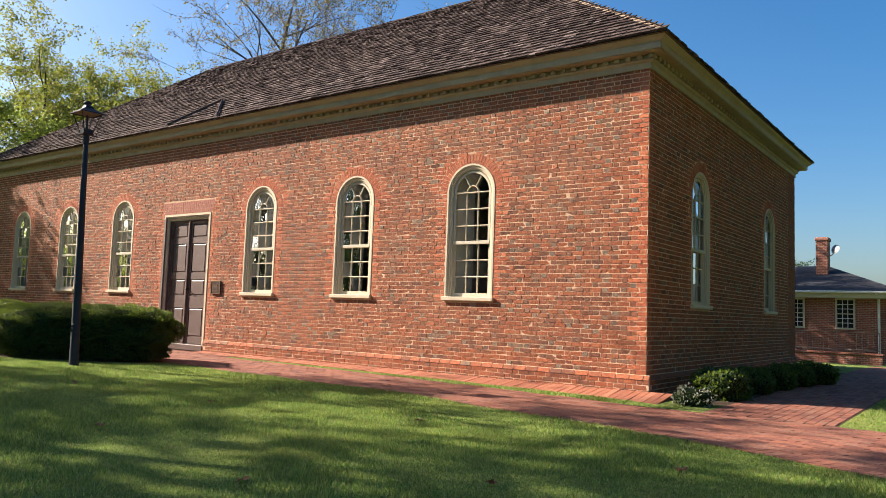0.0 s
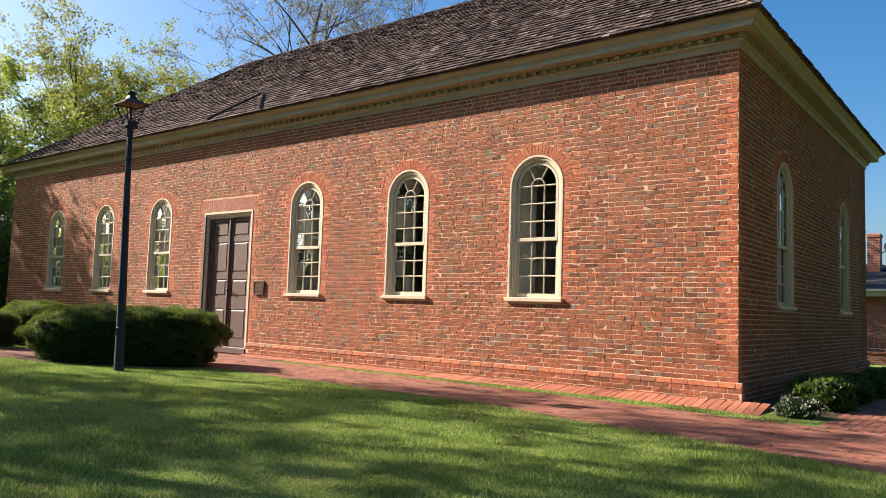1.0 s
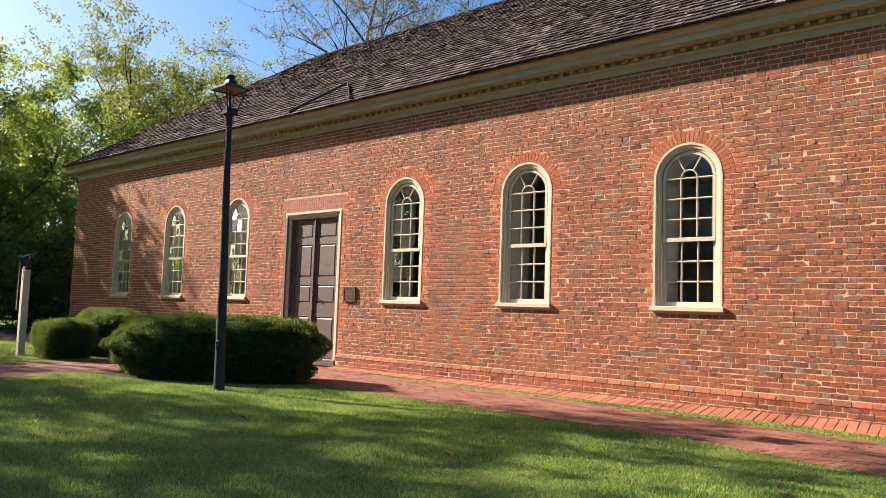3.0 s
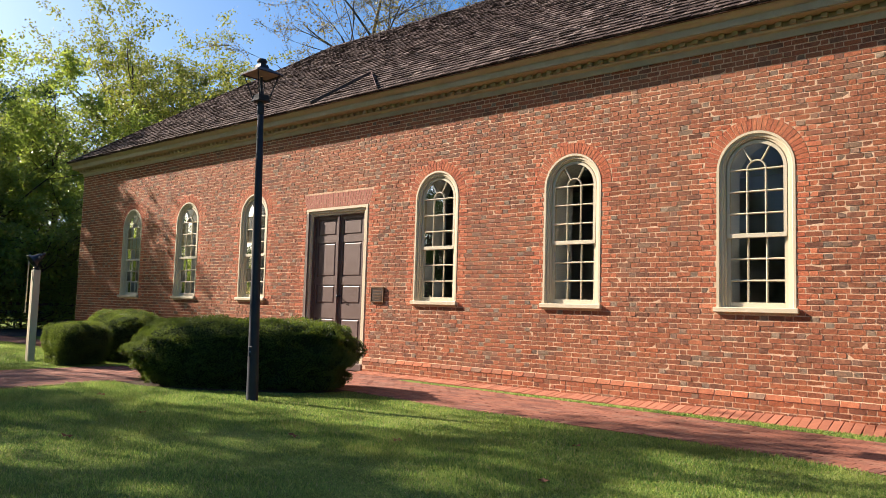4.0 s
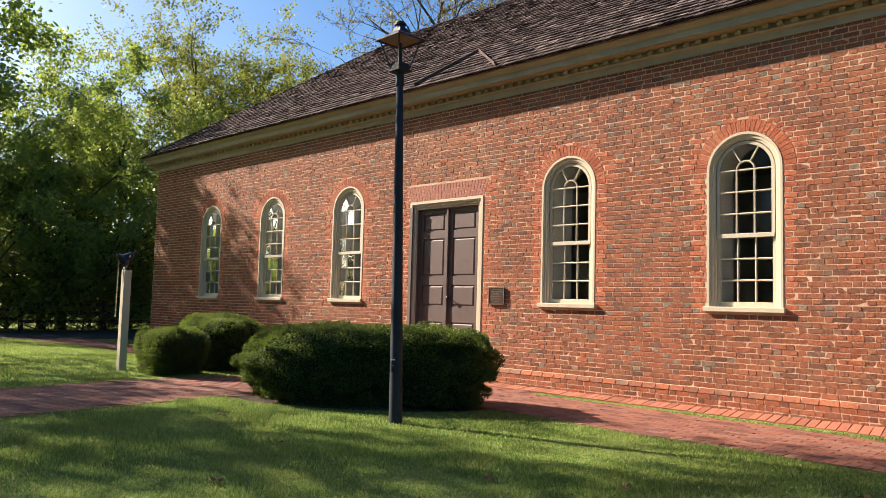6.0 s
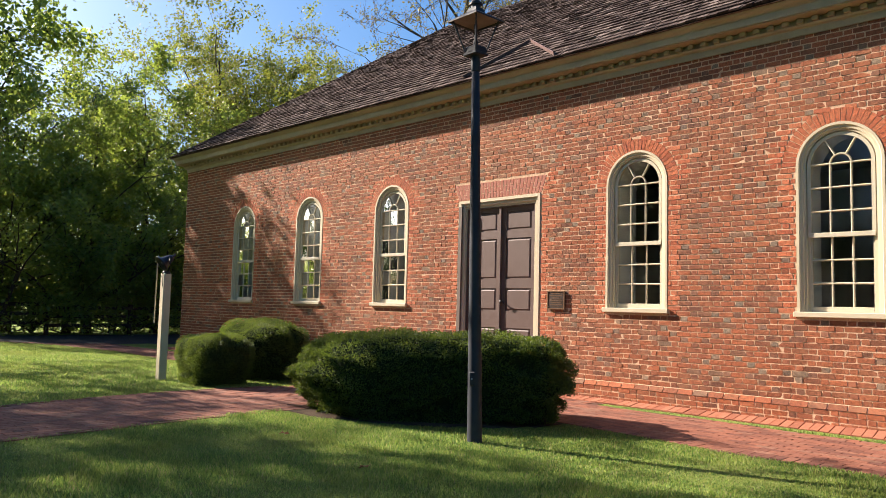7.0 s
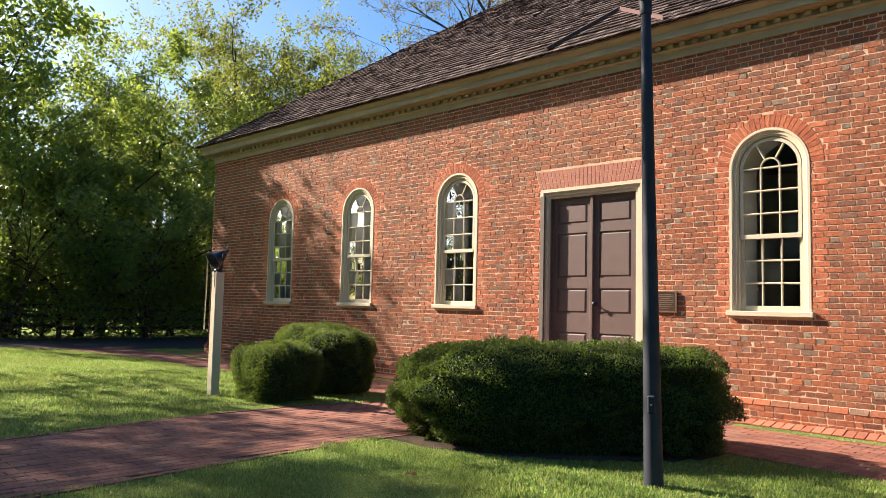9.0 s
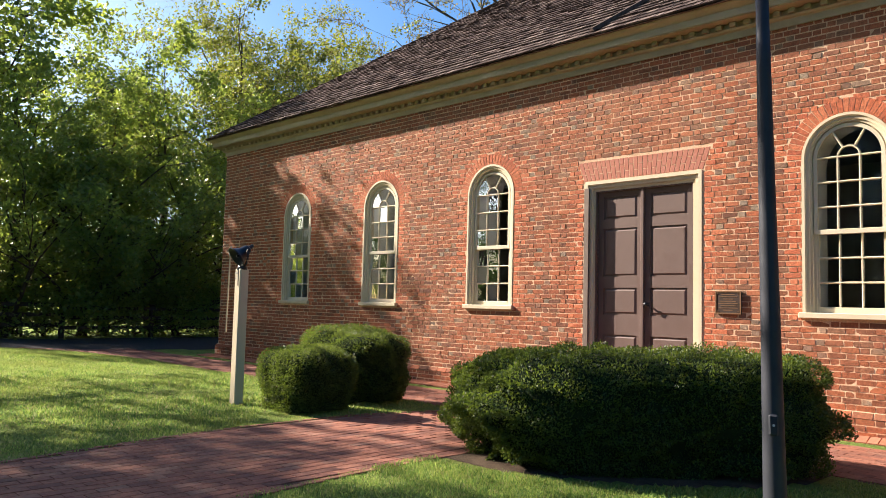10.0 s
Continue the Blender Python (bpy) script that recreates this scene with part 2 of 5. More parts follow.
LAMP_GLASS = paint_material("frosted_lamp_lining", (0.17, 0.125, 0.085), (0.12, 0.09, 0.06), 0.5)
LINTEL = paint_material("pale_rubbed_brick", (0.36, 0.135, 0.09), (0.28, 0.09, 0.058), 0.85)
GLASS = glass_material()

# ---- geometry helpers ----


class Geo:
    """Vertices and faces of one mesh."""

    def __init__(self):
        self.v, self.f = [], []

    def face(self, *pts):
        i = len(self.v)
        self.v.extend(tuple(p) for p in pts)
        self.f.append(tuple(range(i, i + len(pts))))

    def box(self, x0, x1, y0, y1, z0, z1, c=0.0):
        """A box, its edges chamfered by c."""
        if c <= 0:
            i = len(self.v)
            self.v += [(x, y, z) for x in (x0, x1) for y in (y0, y1) for z in (z0, z1)]
            self.f += [tuple(i + j for j in q) for q in ((0, 1, 3, 2), (4, 6, 7, 5), (0, 4, 5, 1), (2, 3, 7, 6), (0, 2, 6, 4), (1, 5, 7, 3))]
            return
        ax = ((x0, x1), (y0, y1), (z0, z1))
        idx = {}
        for a in (0, 1):
            for b in (0, 1):
                for d in (0, 1):
                    s = (a, b, d)
                    for axis in range(3):
                        p = []
                        for q in range(3):
                            e = ax[q][s[q]]
                            p.append(e if q == axis else e + (c if s[q] == 0 else -c))
                        idx[s, axis] = len(self.v)
                        self.v.append(tuple(p))
        ring = ((0, 0), (1, 0), (1, 1), (0, 1))
        for axis in range(3):
            u, w = [q for q in range(3) if q != axis]
            for side in (0, 1):
                q = []
                for a, b in ring:
                    s = [0, 0, 0]
                    s[axis], s[u], s[w] = side, a, b
                    q.append(idx[tuple(s), axis])
                self.f.append(tuple(q))
        for u in range(3):
            for w in range(u + 1, 3):
                t = 3 - u - w
                for a in (0, 1):
                    for b in (0, 1):
                        s0, s1 = [0, 0, 0], [0, 0, 0]
                        s0[u] = s1[u] = a
                        s0[w] = s1[w] = b
                        s1[t] = 1
                        s0, s1 = tuple(s0), tuple(s1)
                        self.f.append((idx[s0, u], idx[s1, u], idx[s1, w], idx[s0, w]))
        for a in (0, 1):
            for b in (0, 1):
                for d in (0, 1):
                    self.f.append(tuple(idx[(a, b, d), axis] for axis in range(3)))

    def tube(self, pts, radii, n=8, caps=True):
        rings = []
        pts = [Vector(p) for p in pts]
        for k, p in enumerate(pts):
            d = (pts[min(k + 1, len(pts) - 1)] - pts[max(k - 1, 0)]).normalized()
            a = d.cross(Vector((0, 0, 1)) if abs(d.z) < 0.9 else Vector((1, 0, 0))).normalized()
            b = d.cross(a)
            i = len(self.v)
            self.v += [tuple(p + radii[k] * (math.cos(6.2832 * j / n) * a + math.sin(6.2832 * j / n) * b)) for j in range(n)]
            rings.append(i)
        for i, j in zip(rings, rings[1:]):
            self.f += [(i + q, i + (q + 1) % n, j + (q + 1) % n, j + q) for q in range(n)]
        if caps:
            self.f += [tuple(rings[0] + q for q in range(n))[::-1], tuple(rings[-1] + q for q in range(n))]

    def lathe(self, prof, n=20, at=(0, 0, 0), m=None):
        """Rings of (radius, height) round the upright axis through at."""
        m = m or Matrix.Translation(at)
        rings = []
        for r, z in prof:
            rings.append(len(self.v))
            self.v += [tuple(m @ Vector((r * math.cos(6.2832 * j / n), r * math.sin(6.2832 * j / n), z))) for j in range(n)]
        for i, j in zip(rings, rings[1:]):
            self.f += [(i + q, i + (q + 1) % n, j + (q + 1) % n, j + q) for q in range(n)]

    def sweep(self, stations, prof, closed=False):
        """prof: (out, depth) pairs, a closed outline; stations: functions of (out, depth) to a place."""
        n, rings = len(prof), []
        for place in stations:
            rings.append(len(self.v))
            self.v += [tuple(place(o, d)) for o, d in prof]
        pairs = list(zip(rings, rings[1:])) + ([(rings[-1], rings[0])] if closed else [])
        for i, j in pairs:
            self.f += [(i + q, i + (q + 1) % n, j + (q + 1) % n, j + q) for q in range(n)]
        if not closed:
            self.f += [tuple(rings[0] + q for q in range(n))[::-1], tuple(rings[-1] + q for q in range(n))]

    def mesh(self, name, material, smooth=False, fix=True):
        me = bpy.data.meshes.new(name)
        me.from_pydata(self.v, [], self.f)
        me.materials.append(material)
        if fix:
            bm = bmesh.new()
            bm.from_mesh(me)
            bmesh.ops.recalc_face_normals(bm, faces=bm.faces)
            bm.to_mesh(me)
            bm.free()
        if smooth:
            me.shade_smooth()
        return me


def part(name, geo, material, parent=None, label="", smooth=False, fix=True):
    """One mesh object under a thing or under a part."""
    ob = new(name, geo.mesh(name, material, smooth, fix) if isinstance(geo, Geo) else geo)
    if parent:
        ob.parent = parent
    return tagged(ob, label)


def thing(name, label, category, group="", kind="", at=(0, 0, 0)):
    ob = new(name)
    ob.location = at
    return tagged(ob, label, category, group, kind)


def smooth01(a):
    a = min(1.0, max(0.0, a))
    return a * a * (3 - 2 * a)


def lerp(points, x):
    """Piecewise straight line through (x, y) points."""
    for (a, ya), (b, yb) in zip(points, points[1:]):
        if x <= b:
            return ya + (yb - ya) * max(0.0, (x - a) / (b - a))
    return points[-1][1]


# ---- the plan ----
WALL_Y, X0, X1, BACK_Y = 10.66, -27.9, -4.52, 21.0      # outer faces of the church
WALL_BOTTOM, TABLE_TOP, WALL_TOP = 0.0, 0.42, 5.165
SILL_Z, SPRING_Z, FRAME_R, ARCH_R = 1.50, 3.42, 0.515, 0.69
WINDOWS = (-7.81, -10.63, -13.47, -19.04, -21.87, -24.69)
DOOR_X, DOOR_HALF, DOOR_TOP, DOOR_BOTTOM = -16.2, 0.93, 3.44, 0.22
END_WINDOWS = (13.2, 18.25)
COURSE = (WALL_TOP - TABLE_TOP) / 65


def ground_z(x, y):
    """Height of the lawn: it rises a little to the west and falls away to the north."""
    rise = 0.11 * smooth01((-x - 9) / 10) * smooth01((9.2 - y) / 3.0)
    return 0.12 + rise - 0.40 * smooth01((y - 22) / 14)


NEAR_EDGE = ((-31, 7.0), (-29.5, 8.2), (-27, 8.5), (-23.5, 8.5), (-16, 8.5), (-13.5, 8.2), (-11.3, 7.98), (-8, 7.92), (-6, 7.66), (-5, 7.42), (-3.5, 7.14), (-2, 6.75), (-1, 6.33), (4, 4.6), (14, 1.2))
FAR_EDGE = ((-31, 9.9), (-14, 10.05), (-11.4, 9.93), (-9.6, 9.82), (-7.4, 9.62), (-5.3, 9.42), (-3.9, 9.2), (-3.3, 9.2), (-1, 9.2), (4, 7.9), (14, 4.5))
APRON_EDGE = ((-31, 10.25), (-14, 10.3), (-9.8, 10.16), (-7.4, 10.0), (-5.5, 9.9), (-3.8, 9.58))


def near_edge(x):
    return lerp(NEAR_EDGE, x)


def far_edge(x):
    return lerp(FAR_EDGE, x)


def cross_path(x, y):
    bend = smooth01((5.5 - y) / 4)
    return -17.5 + 0.5 * bend < x < -15.38 + 0.3 * bend and y < 10.0


def paved(x, y):
    if -31 < x < 14 and near_edge(x) < y < far_edge(x):
        return True
    if cross_path(x, y):
        return True
    if -3.3 < x < -1.7 and 9 < y < 26:
        return True
    if -17.6 < x < -13.7 and 9 < y < 10.7:
        return True
    if x < -31 + 0.15 * (y - 6) and x > -36.5 and y > -30:
        return True
    if X0 - 0.6 < x < X1 + 0.6 and 10.0 < y < BACK_Y + 0.5:
        return True
    return -4.6 < x < -3.25 and 10.2 < y < 20.5

# ---- ground ----


def build_ground():
    g = Geo()
    xs = [-500, -250, -120, -70, -50, -42] + [-38 + 0.5 * i for i in range(97)] + [15, 20, 30] + [40, 80, 160, 400]
    ys = [-400, -200, -90, -45, -25, -16] + [-10 + 0.5 * i for i in range(111)] + [70, 120, 250, 500]
    for y in ys:
        for x in xs:
            g.v.append((x, y, ground_z(x, y)))
    n = len(xs)
    for j in range(len(ys) - 1):
        for i in range(n - 1):
            g.f.append((j * n + i, j * n + i + 1, (j + 1) * n + i + 1, (j + 1) * n + i))
    return tagged(part("ground", g, LAWN), "sunlit mown lawn with worn patches round the church", "lawn", kind="structure")


ground = build_ground()


def sheet(name, inside, x0, x1, y0, y1, step, lift, material, label, category):
    """A flat sheet that follows the ground wherever inside(x, y) holds."""
    g = Geo()
    nx, ny = int((x1 - x0) / step), int((y1 - y0) / step)
    for i in range(nx):
        for j in range(ny):
            x, y = x0 + i * step, y0 + j * step
            if inside(x + step / 2, y + step / 2):
                g.face(*((a, b, ground_z(a, b) + lift) for a, b in ((x, y), (x + step, y), (x + step, y + step), (x, y + step))))
    return tagged(part(name, g, material, fix=False), label, category, kind="structure")


# ---- church walls ----
church = thing("church", "old red brick church with arched windows and a shingled hip roof", "church", kind="structure")


def arch_points(cx, r, z, n=16, a0=180.0, a1=0.0):
    return [(cx + r * math.cos(radians(a0 + (a1 - a0) * i / n)), z + r * math.sin(radians(a0 + (a1 - a0) * i / n))) for i in range(n + 1)]


def wall_panel(place, length0, length1, thick, openings):
    """A thick wall with openings through it. place(s, depth, z) puts a point; openings: (centre, half, bottom, spring or top, arched)."""
    g = Geo()
    lo, hi = WALL_BOTTOM, WALL_TOP + 0.1

    def slab(a, b, z0, z1):
        for d in (0, thick):
            g.face(place(a, d, z0), place(b, d, z0), place(b, d, z1), place(a, d, z1))

    s = length0
    for c, half, zb, zt, arched in sorted(openings):
        slab(s, c - half, lo, hi)
        slab(c - half, c + half, lo, zb)
        rim = arch_points(c, half, zt) if arched else [(c - half, zt), (c + half, zt)]
        for (a, za), (b, zb2) in zip(rim, rim[1:]):
            for d in (0, thick):
                g.face(place(a, d, za), place(b, d, zb2), place(b, d, hi), place(a, d, hi))
            g.face(place(a, 0, za), place(b, 0, zb2), place(b, thick, zb2), place(a, thick, za))
        g.face(place(c - half, 0, zb), place(c + half, 0, zb), place(c + half, thick, zb), place(c - half, thick, zb))
        for e in (c - half, c + half):
            g.face(place(e, 0, zb), place(e, 0, zt), place(e, thick, zt), place(e, thick, zb))
        s = c + half
    slab(s, length1, lo, hi)
    for e in (length0, length1):
        g.face(place(e, 0, lo), place(e, thick, lo), place(e, thick, hi), place(e, 0, hi))
    g.face(place(length0, 0, hi), place(length1, 0, hi), place(length1, thick, hi), place(length0, thick, hi))
    return g


T = 0.78
south_open = [(c, FRAME_R, SILL_Z - 0.03, SPRING_Z, True) for c in WINDOWS] + [(DOOR_X, DOOR_HALF, DOOR_BOTTOM, DOOR_TOP, False)]
east_open = [(c, FRAME_R, SILL_Z - 0.03, SPRING_Z, True) for c in END_WINDOWS]
wall_south = part("wall_south", wall_panel(lambda s, d, z: (s, WALL_Y + d, z), X0, X1, T, south_open), MORTAR, church, "sunlit red brick wall in Flemish bond")
wall_east = part("wall_east", wall_panel(lambda s, d, z: (X1 - d, s, z), WALL_Y + T, BACK_Y - T, T, east_open), MORTAR, church, "shaded red brick end wall")
g = Geo()
g.box(X0, X1, BACK_Y - T, BACK_Y, 0, WALL_TOP + 0.1)
wall_north = part("wall_north", g, BRICK, church)
g = Geo()
g.box(X0, X0 + T, WALL_Y + T, BACK_Y - T, 0, WALL_TOP + 0.1)
wall_west = part("wall_west", g, BRICK, church)
# plastered inside: lining, ceiling, floor
g = Geo()
g.box(X0 + T, X1 - T, WALL_Y + T, BACK_Y - T, WALL_TOP - 0.1, WALL_TOP)
ceiling = tagged(part("ceiling", g, PLASTER), "plain white plaster ceiling inside the church", "ceiling", kind="structure")
g = Geo()
g.box(X0 + T, X1 - T, WALL_Y + T, BACK_Y - T, 0.1, 0.3)
floor = tagged(part("floor", g, FLOOR_WOOD), "worn wooden floor inside the church", "floor", kind="structure")


def lining(place, l0, l1, openings):
    g = wall_panel(place, l0, l1, 0.012, openings)
    return g


part("plaster", lining(lambda s, d, z: (s, WALL_Y + T + 0.004 + d, z), X0 + T, X1 - T, south_open), PLASTER, wall_south, "white plaster lining")
part("plaster", lining(lambda s, d, z: (X1 - T - 0.004 - d, s, z), WALL_Y + T + 0.02, BACK_Y - T, east_open), PLASTER, wall_east, "white plaster lining")
g = Geo()
g.box(X0 + T + 0.004, X1 - T - 0.02, BACK_Y - T - 0.02, BACK_Y - T - 0.004, 0.3, WALL_TOP - 0.1)
part("plaster", g, PLASTER, wall_north, "white plaster lining")
g = Geo()
g.box(X0 + T + 0.004, X0 + T + 0.02, WALL_Y + T + 0.02, BACK_Y - T - 0.03, 0.3, WALL_TOP - 0.1)
part("plaster", g, PLASTER, wall_west, "white plaster lining")

# ---- windows ----


def window_path(inset):
    """Jamb, arch, jamb of an opening centred on 0, as (x, z) with a direction outwards."""
    pts = [(-1.0, 0.0, SILL_Z + 0.04), (-1.0, 0.0, 2.4)]
    pts += [(math.cos(radians(180 - 180 * i / 20)), math.sin(radians(180 - 180 * i / 20)), SPRING_Z) for i in range(21)]
    return pts + [(1.0, 0.0, 2.4), (1.0, 0.0, SILL_Z + 0.04)]


def swept_rim(prof):
    """A moulding round the opening. prof: (radius, depth)."""
    g = Geo()
    st = [(lambda o, d, a=a, b=b, z=z: (o * a, d, z + o * b)) for a, b, z in window_path(0)]
    g.sweep(st, prof)
    return g


def bar(g, x0, z0, x1, z1, w, y0, y1):
    """A straight glazing bar in the plane of a sash."""
    d = Vector((x1 - x0, 0, z1 - z0)).normalized()
    s = Vector((d.z, 0, -d.x)) * (w / 2)
    a, b = Vector((x0, 0, z0)), Vector((x1, 0, z1))
    q = [a - s, a + s, b + s, b - s]
    i = len(g.v)
    ins = 0.30
    for y, k in ((y1, 1.0), ((y0 + y1) / 2, 1.0), (y0, ins)):
        for j, p in enumerate(q):
            mid = a if j < 2 else b
            r = mid + (p - mid) * k
            g.v.append((r.x, y, r.z))
    g.f += [(i, i + 1, i + 2, i + 3), (i + 8, i + 11, i + 10, i + 9)]
    for lv in (0, 4):
        g.f += [(i + lv + j, i + lv + (j + 1) % 4, i + lv + 4 + (j + 1) % 4, i + lv + 4 + j) for j in range(4)]


GW, GB, MEET = 0.365, 1.61, 2.515      # half width of the glass, its foot, the meeting rail


def build_window(name, label):
    w = thing(name, label, "window", "arched church windows", "structure")
    part("window_frame", swept_rim([(FRAME_R, -0.010), (FRAME_R, 0.15), (0.375, 0.15), (0.375, 0.078), (0.405, 0.078), (0.410, 0.042), (0.435, 0.038),
                                    (0.440, 0.016), (0.470, 0.012), (0.482, -0.010)]), CREAM, w)
    part("reveal", swept_rim([(FRAME_R - 0.004, 0.154), (FRAME_R - 0.004, 0.86), (FRAME_R - 0.02, 0.86), (FRAME_R - 0.02, 0.154)]), PLASTER, w, "white plastered inner reveal")
    g = Geo()
    g.box(-0.55, 0.55, -0.06, 0.22, SILL_Z - 0.03, SILL_Z + 0.04, 0.008)
    part("window_sill", g, CREAM, w)
    y0, y1 = 0.052, 0.087
    up = Geo()
    for x in (-0.372, 0.372):
        up.box(x - 0.022, x + 0.022, y0, y1, MEET, SPRING_Z)
    up.sweep([(lambda o, d, a=a: (o * math.cos(a), d, SPRING_Z + o * math.sin(a))) for a in (math.pi - math.pi * i / 20 for i in range(21))],
             [(0.352, y0), (0.395, y0), (0.395, y1), (0.352, y1)])
    up.box(-0.39, 0.39, y0 - 0.006, y1, MEET - 0.03, MEET + 0.03, 0.004)
    upper = part("upper_sash", up, PUTTY, w)
    rows = (SPRING_Z - MEET) / 3
    for i in (1, 2, 3):
        g = Geo()
        bar(g, -0.36, MEET + rows * i, 0.36, MEET + rows * i, 0.026, y0, y1)
        part("glazing_bar", g, PUTTY, upper)
    for x in (-0.122, 0.122):
        g = Geo()
        bar(g, x, MEET, x, SPRING_Z, 0.026, y0 + 0.001, y1 - 0.001)
        part("glazing_bar", g, PUTTY, upper)
    g = Geo()
    g.sweep([(lambda o, d, a=a: (o * math.cos(a), d, SPRING_Z + o * math.sin(a))) for a in (math.pi - math.pi * i / 14 for i in range(15))],
            [(0.109, y1 - 0.002), (0.109, y0 + 0.02), (0.117, y0), (0.127, y0), (0.135, y0 + 0.02), (0.135, y1 - 0.002)])
    part("glazing_bar", g, PUTTY, upper)
    for a in (60, 120):
        g = Geo()
        ca, sa = math.cos(radians(a)), math.sin(radians(a))
        bar(g, 0.125 * ca, SPRING_Z + 0.125 * sa, 0.362 * ca, SPRING_Z + 0.362 * sa, 0.026, y0 + 0.001, y1 - 0.001)
        part("glazing_bar", g, PUTTY, upper)
    lo = Geo()
    z0, z1 = 0.092, 0.127
    for x in (-0.372, 0.372):
        lo.box(x - 0.022, x + 0.022, z0, z1, SILL_Z + 0.04, MEET + 0.02)
    lo.box(-0.35, 0.35, z0, z1, SILL_Z + 0.035, GB, 0.004)
    lo.box(-0.35, 0.35, z0, z1, MEET - 0.02, MEET + 0.025, 0.004)
    lower = part("lower_sash", lo, PUTTY, w)
    step = (MEET - 0.02 - GB) / 3
    for i in (1, 2):
        g = Geo()
        bar(g, -0.36, GB + step * i, 0.36, GB + step * i, 0.026, z0, z1)
        part("glazing_bar", g, PUTTY, lower)
    for x in (-0.122, 0.122):
        g = Geo()
        bar(g, x, GB, x, MEET, 0.026, z0 + 0.001, z1 - 0.001)
        part("glazing_bar", g, PUTTY, lower)
    panes = []
    for sash, zb, h, y in ((lower, GB, step, 0.112), (upper, MEET, rows, 0.072)):
        for i in range(3):
            for c in (-0.243, 0.0, 0.243):
                g = Geo()
                a = random.uniform(-0.004, 0.004)
                b = random.uniform(-0.004, 0.004)
                g.face((c - 0.122, y - a, zb + i * h), (c + 0.122, y + a, zb + i * h), (c + 0.122, y + a + b, zb + i * h + h), (c - 0.122, y - a + b, zb + i * h + h))
                panes.append(part("pane", g, GLASS, sash))
    for a0, a1 in ((180, 120), (120, 60), (60, 0)):
        g = Geo()
        o = arch_points(0, 0.37, SPRING_Z, 8, a0, a1)
        n = arch_points(0, 0.122, SPRING_Z, 8, a0, a1)
        g.face(*((x, 0.072, z) for x, z in o), *((x, 0.072, z) for x, z in reversed(n)))
        panes.append(part("pane", g, GLASS, upper))
    g = Geo()
    g.face(*((x, 0.072, z) for x, z in arch_points(0, 0.122, SPRING_Z, 10)))
    panes.append(part("pane", g, GLASS, upper))
    for p in panes:
        p.visible_shadow = False
    return w


window_1 = build_window("window_1", "tall arched window with cream frame and small panes")
for i, c in enumerate(WINDOWS):
    ob = window_1 if i == 0 else copy_thing(window_1, pose(c, WALL_Y, 0))
    ob.location = (c, WALL_Y, 0)
    ob.name = "window_%d" % (i + 1)
for i, c in enumerate(END_WINDOWS):
    ob = copy_thing(window_1, pose(X1, c, 0, 0, 0, 90))
    ob.name = "window_%d" % (7 + i)
    tagged(ob, "tall arched window in the shaded brick end wall")

# ---- cornice and roof ----


def ring_places(out, z):
    return [(X0 - out, WALL_Y - out, z), (X1 + out, WALL_Y - out, z), (X1 + out, BACK_Y + out, z), (X0 - out, BACK_Y + out, z)]


def cornice_run(prof):
    g = Geo()
    st = [lambda o, z, k=k: ring_places(o, z)[k] for k in range(4)]
    g.sweep(st, prof, closed=True)
    return g


cornice = tagged(new("cornice"), "cream painted wooden cornice with a row of dentils", "cornice", kind="structure")
Z = WALL_TOP
part("frieze", cornice_run([(-0.05, Z - 0.03), (0.03, Z - 0.03), (0.03, Z + 0.055), (-0.05, Z + 0.055)]), CORNICE, cornice)
part("bed_moulding", cornice_run([(-0.05, Z + 0.055), (0.034, Z + 0.055), (0.04, Z + 0.066), (0.07, Z + 0.074), (0.086, Z + 0.096), (0.086, Z + 0.102), (0.048, Z + 0.104), (0.048, Z + 0.175), (-0.05, Z + 0.175)]), CORNICE, cornice)
part("soffit", cornice_run([(-0.05, Z + 0.175), (0.25, Z + 0.175), (0.25, Z + 0.188), (0.27, Z + 0.188), (0.27, Z + 0.285), (-0.05, Z + 0.285)]), CORNICE, cornice)
part("crown_moulding", cornice_run([(0.1, Z + 0.285), (0.278, Z + 0.285), (0.285, Z + 0.296), (0.30, Z + 0.31), (0.33, Z + 0.328), (0.35, Z + 0.352), (0.355, Z + 0.375), (0.1, Z + 0.375)]), CORNICE, cornice)
dent = Geo()
dent.box(-0.04, 0.04, -0.075, 0.0, 0.0, 0.062, 0.004)
dent_mesh = dent.mesh("dentil", CORNICE)
x = X0 - 0.06
while x < X1 + 0.08:
    o = part("dentil", dent_mesh, PUTTY, cornice)
    o.location = (x, WALL_Y - 0.048, Z + 0.108)
    x += 0.188
y = WALL_Y - 0.06
while y < BACK_Y + 0.08:
    o = part("dentil", dent_mesh, PUTTY, cornice)
    o.location, o.rotation_euler = (X1 + 0.048, y, Z + 0.108), (0, 0, radians(90))
    y += 0.188

EAVE, EAVE_Z = 0.40, Z + 0.385
SLOPE = 0.738
DEPTH = (BACK_Y - WALL_Y) / 2 + EAVE


def roof_height(run):
    """Height over the eave at this distance in from it."""
    return EAVE_Z + SLOPE * run


roof = tagged(new("roof"), "weathered dark brown wood shingle hip roof", "roof", kind="structure")
g = Geo()
low, high = ([(px, py, roof_height(r) - 0.02) for px, py, _ in ring_places(EAVE - r, 0)] for r in (0.0, DEPTH))
for k in range(4):
    g.face(low[k], low[(k + 1) % 4], high[(k + 1) % 4], high[k])
g.face(*low[::-1])
part("roof_deck", g, SHINGLE, roof)
EXPO = 0.18
rows_run = []
r = 0.0
while r < DEPTH - 0.05:
    rows_run.append(r)
    r += EXPO / math.sqrt(1 + SLOPE * SLOPE)


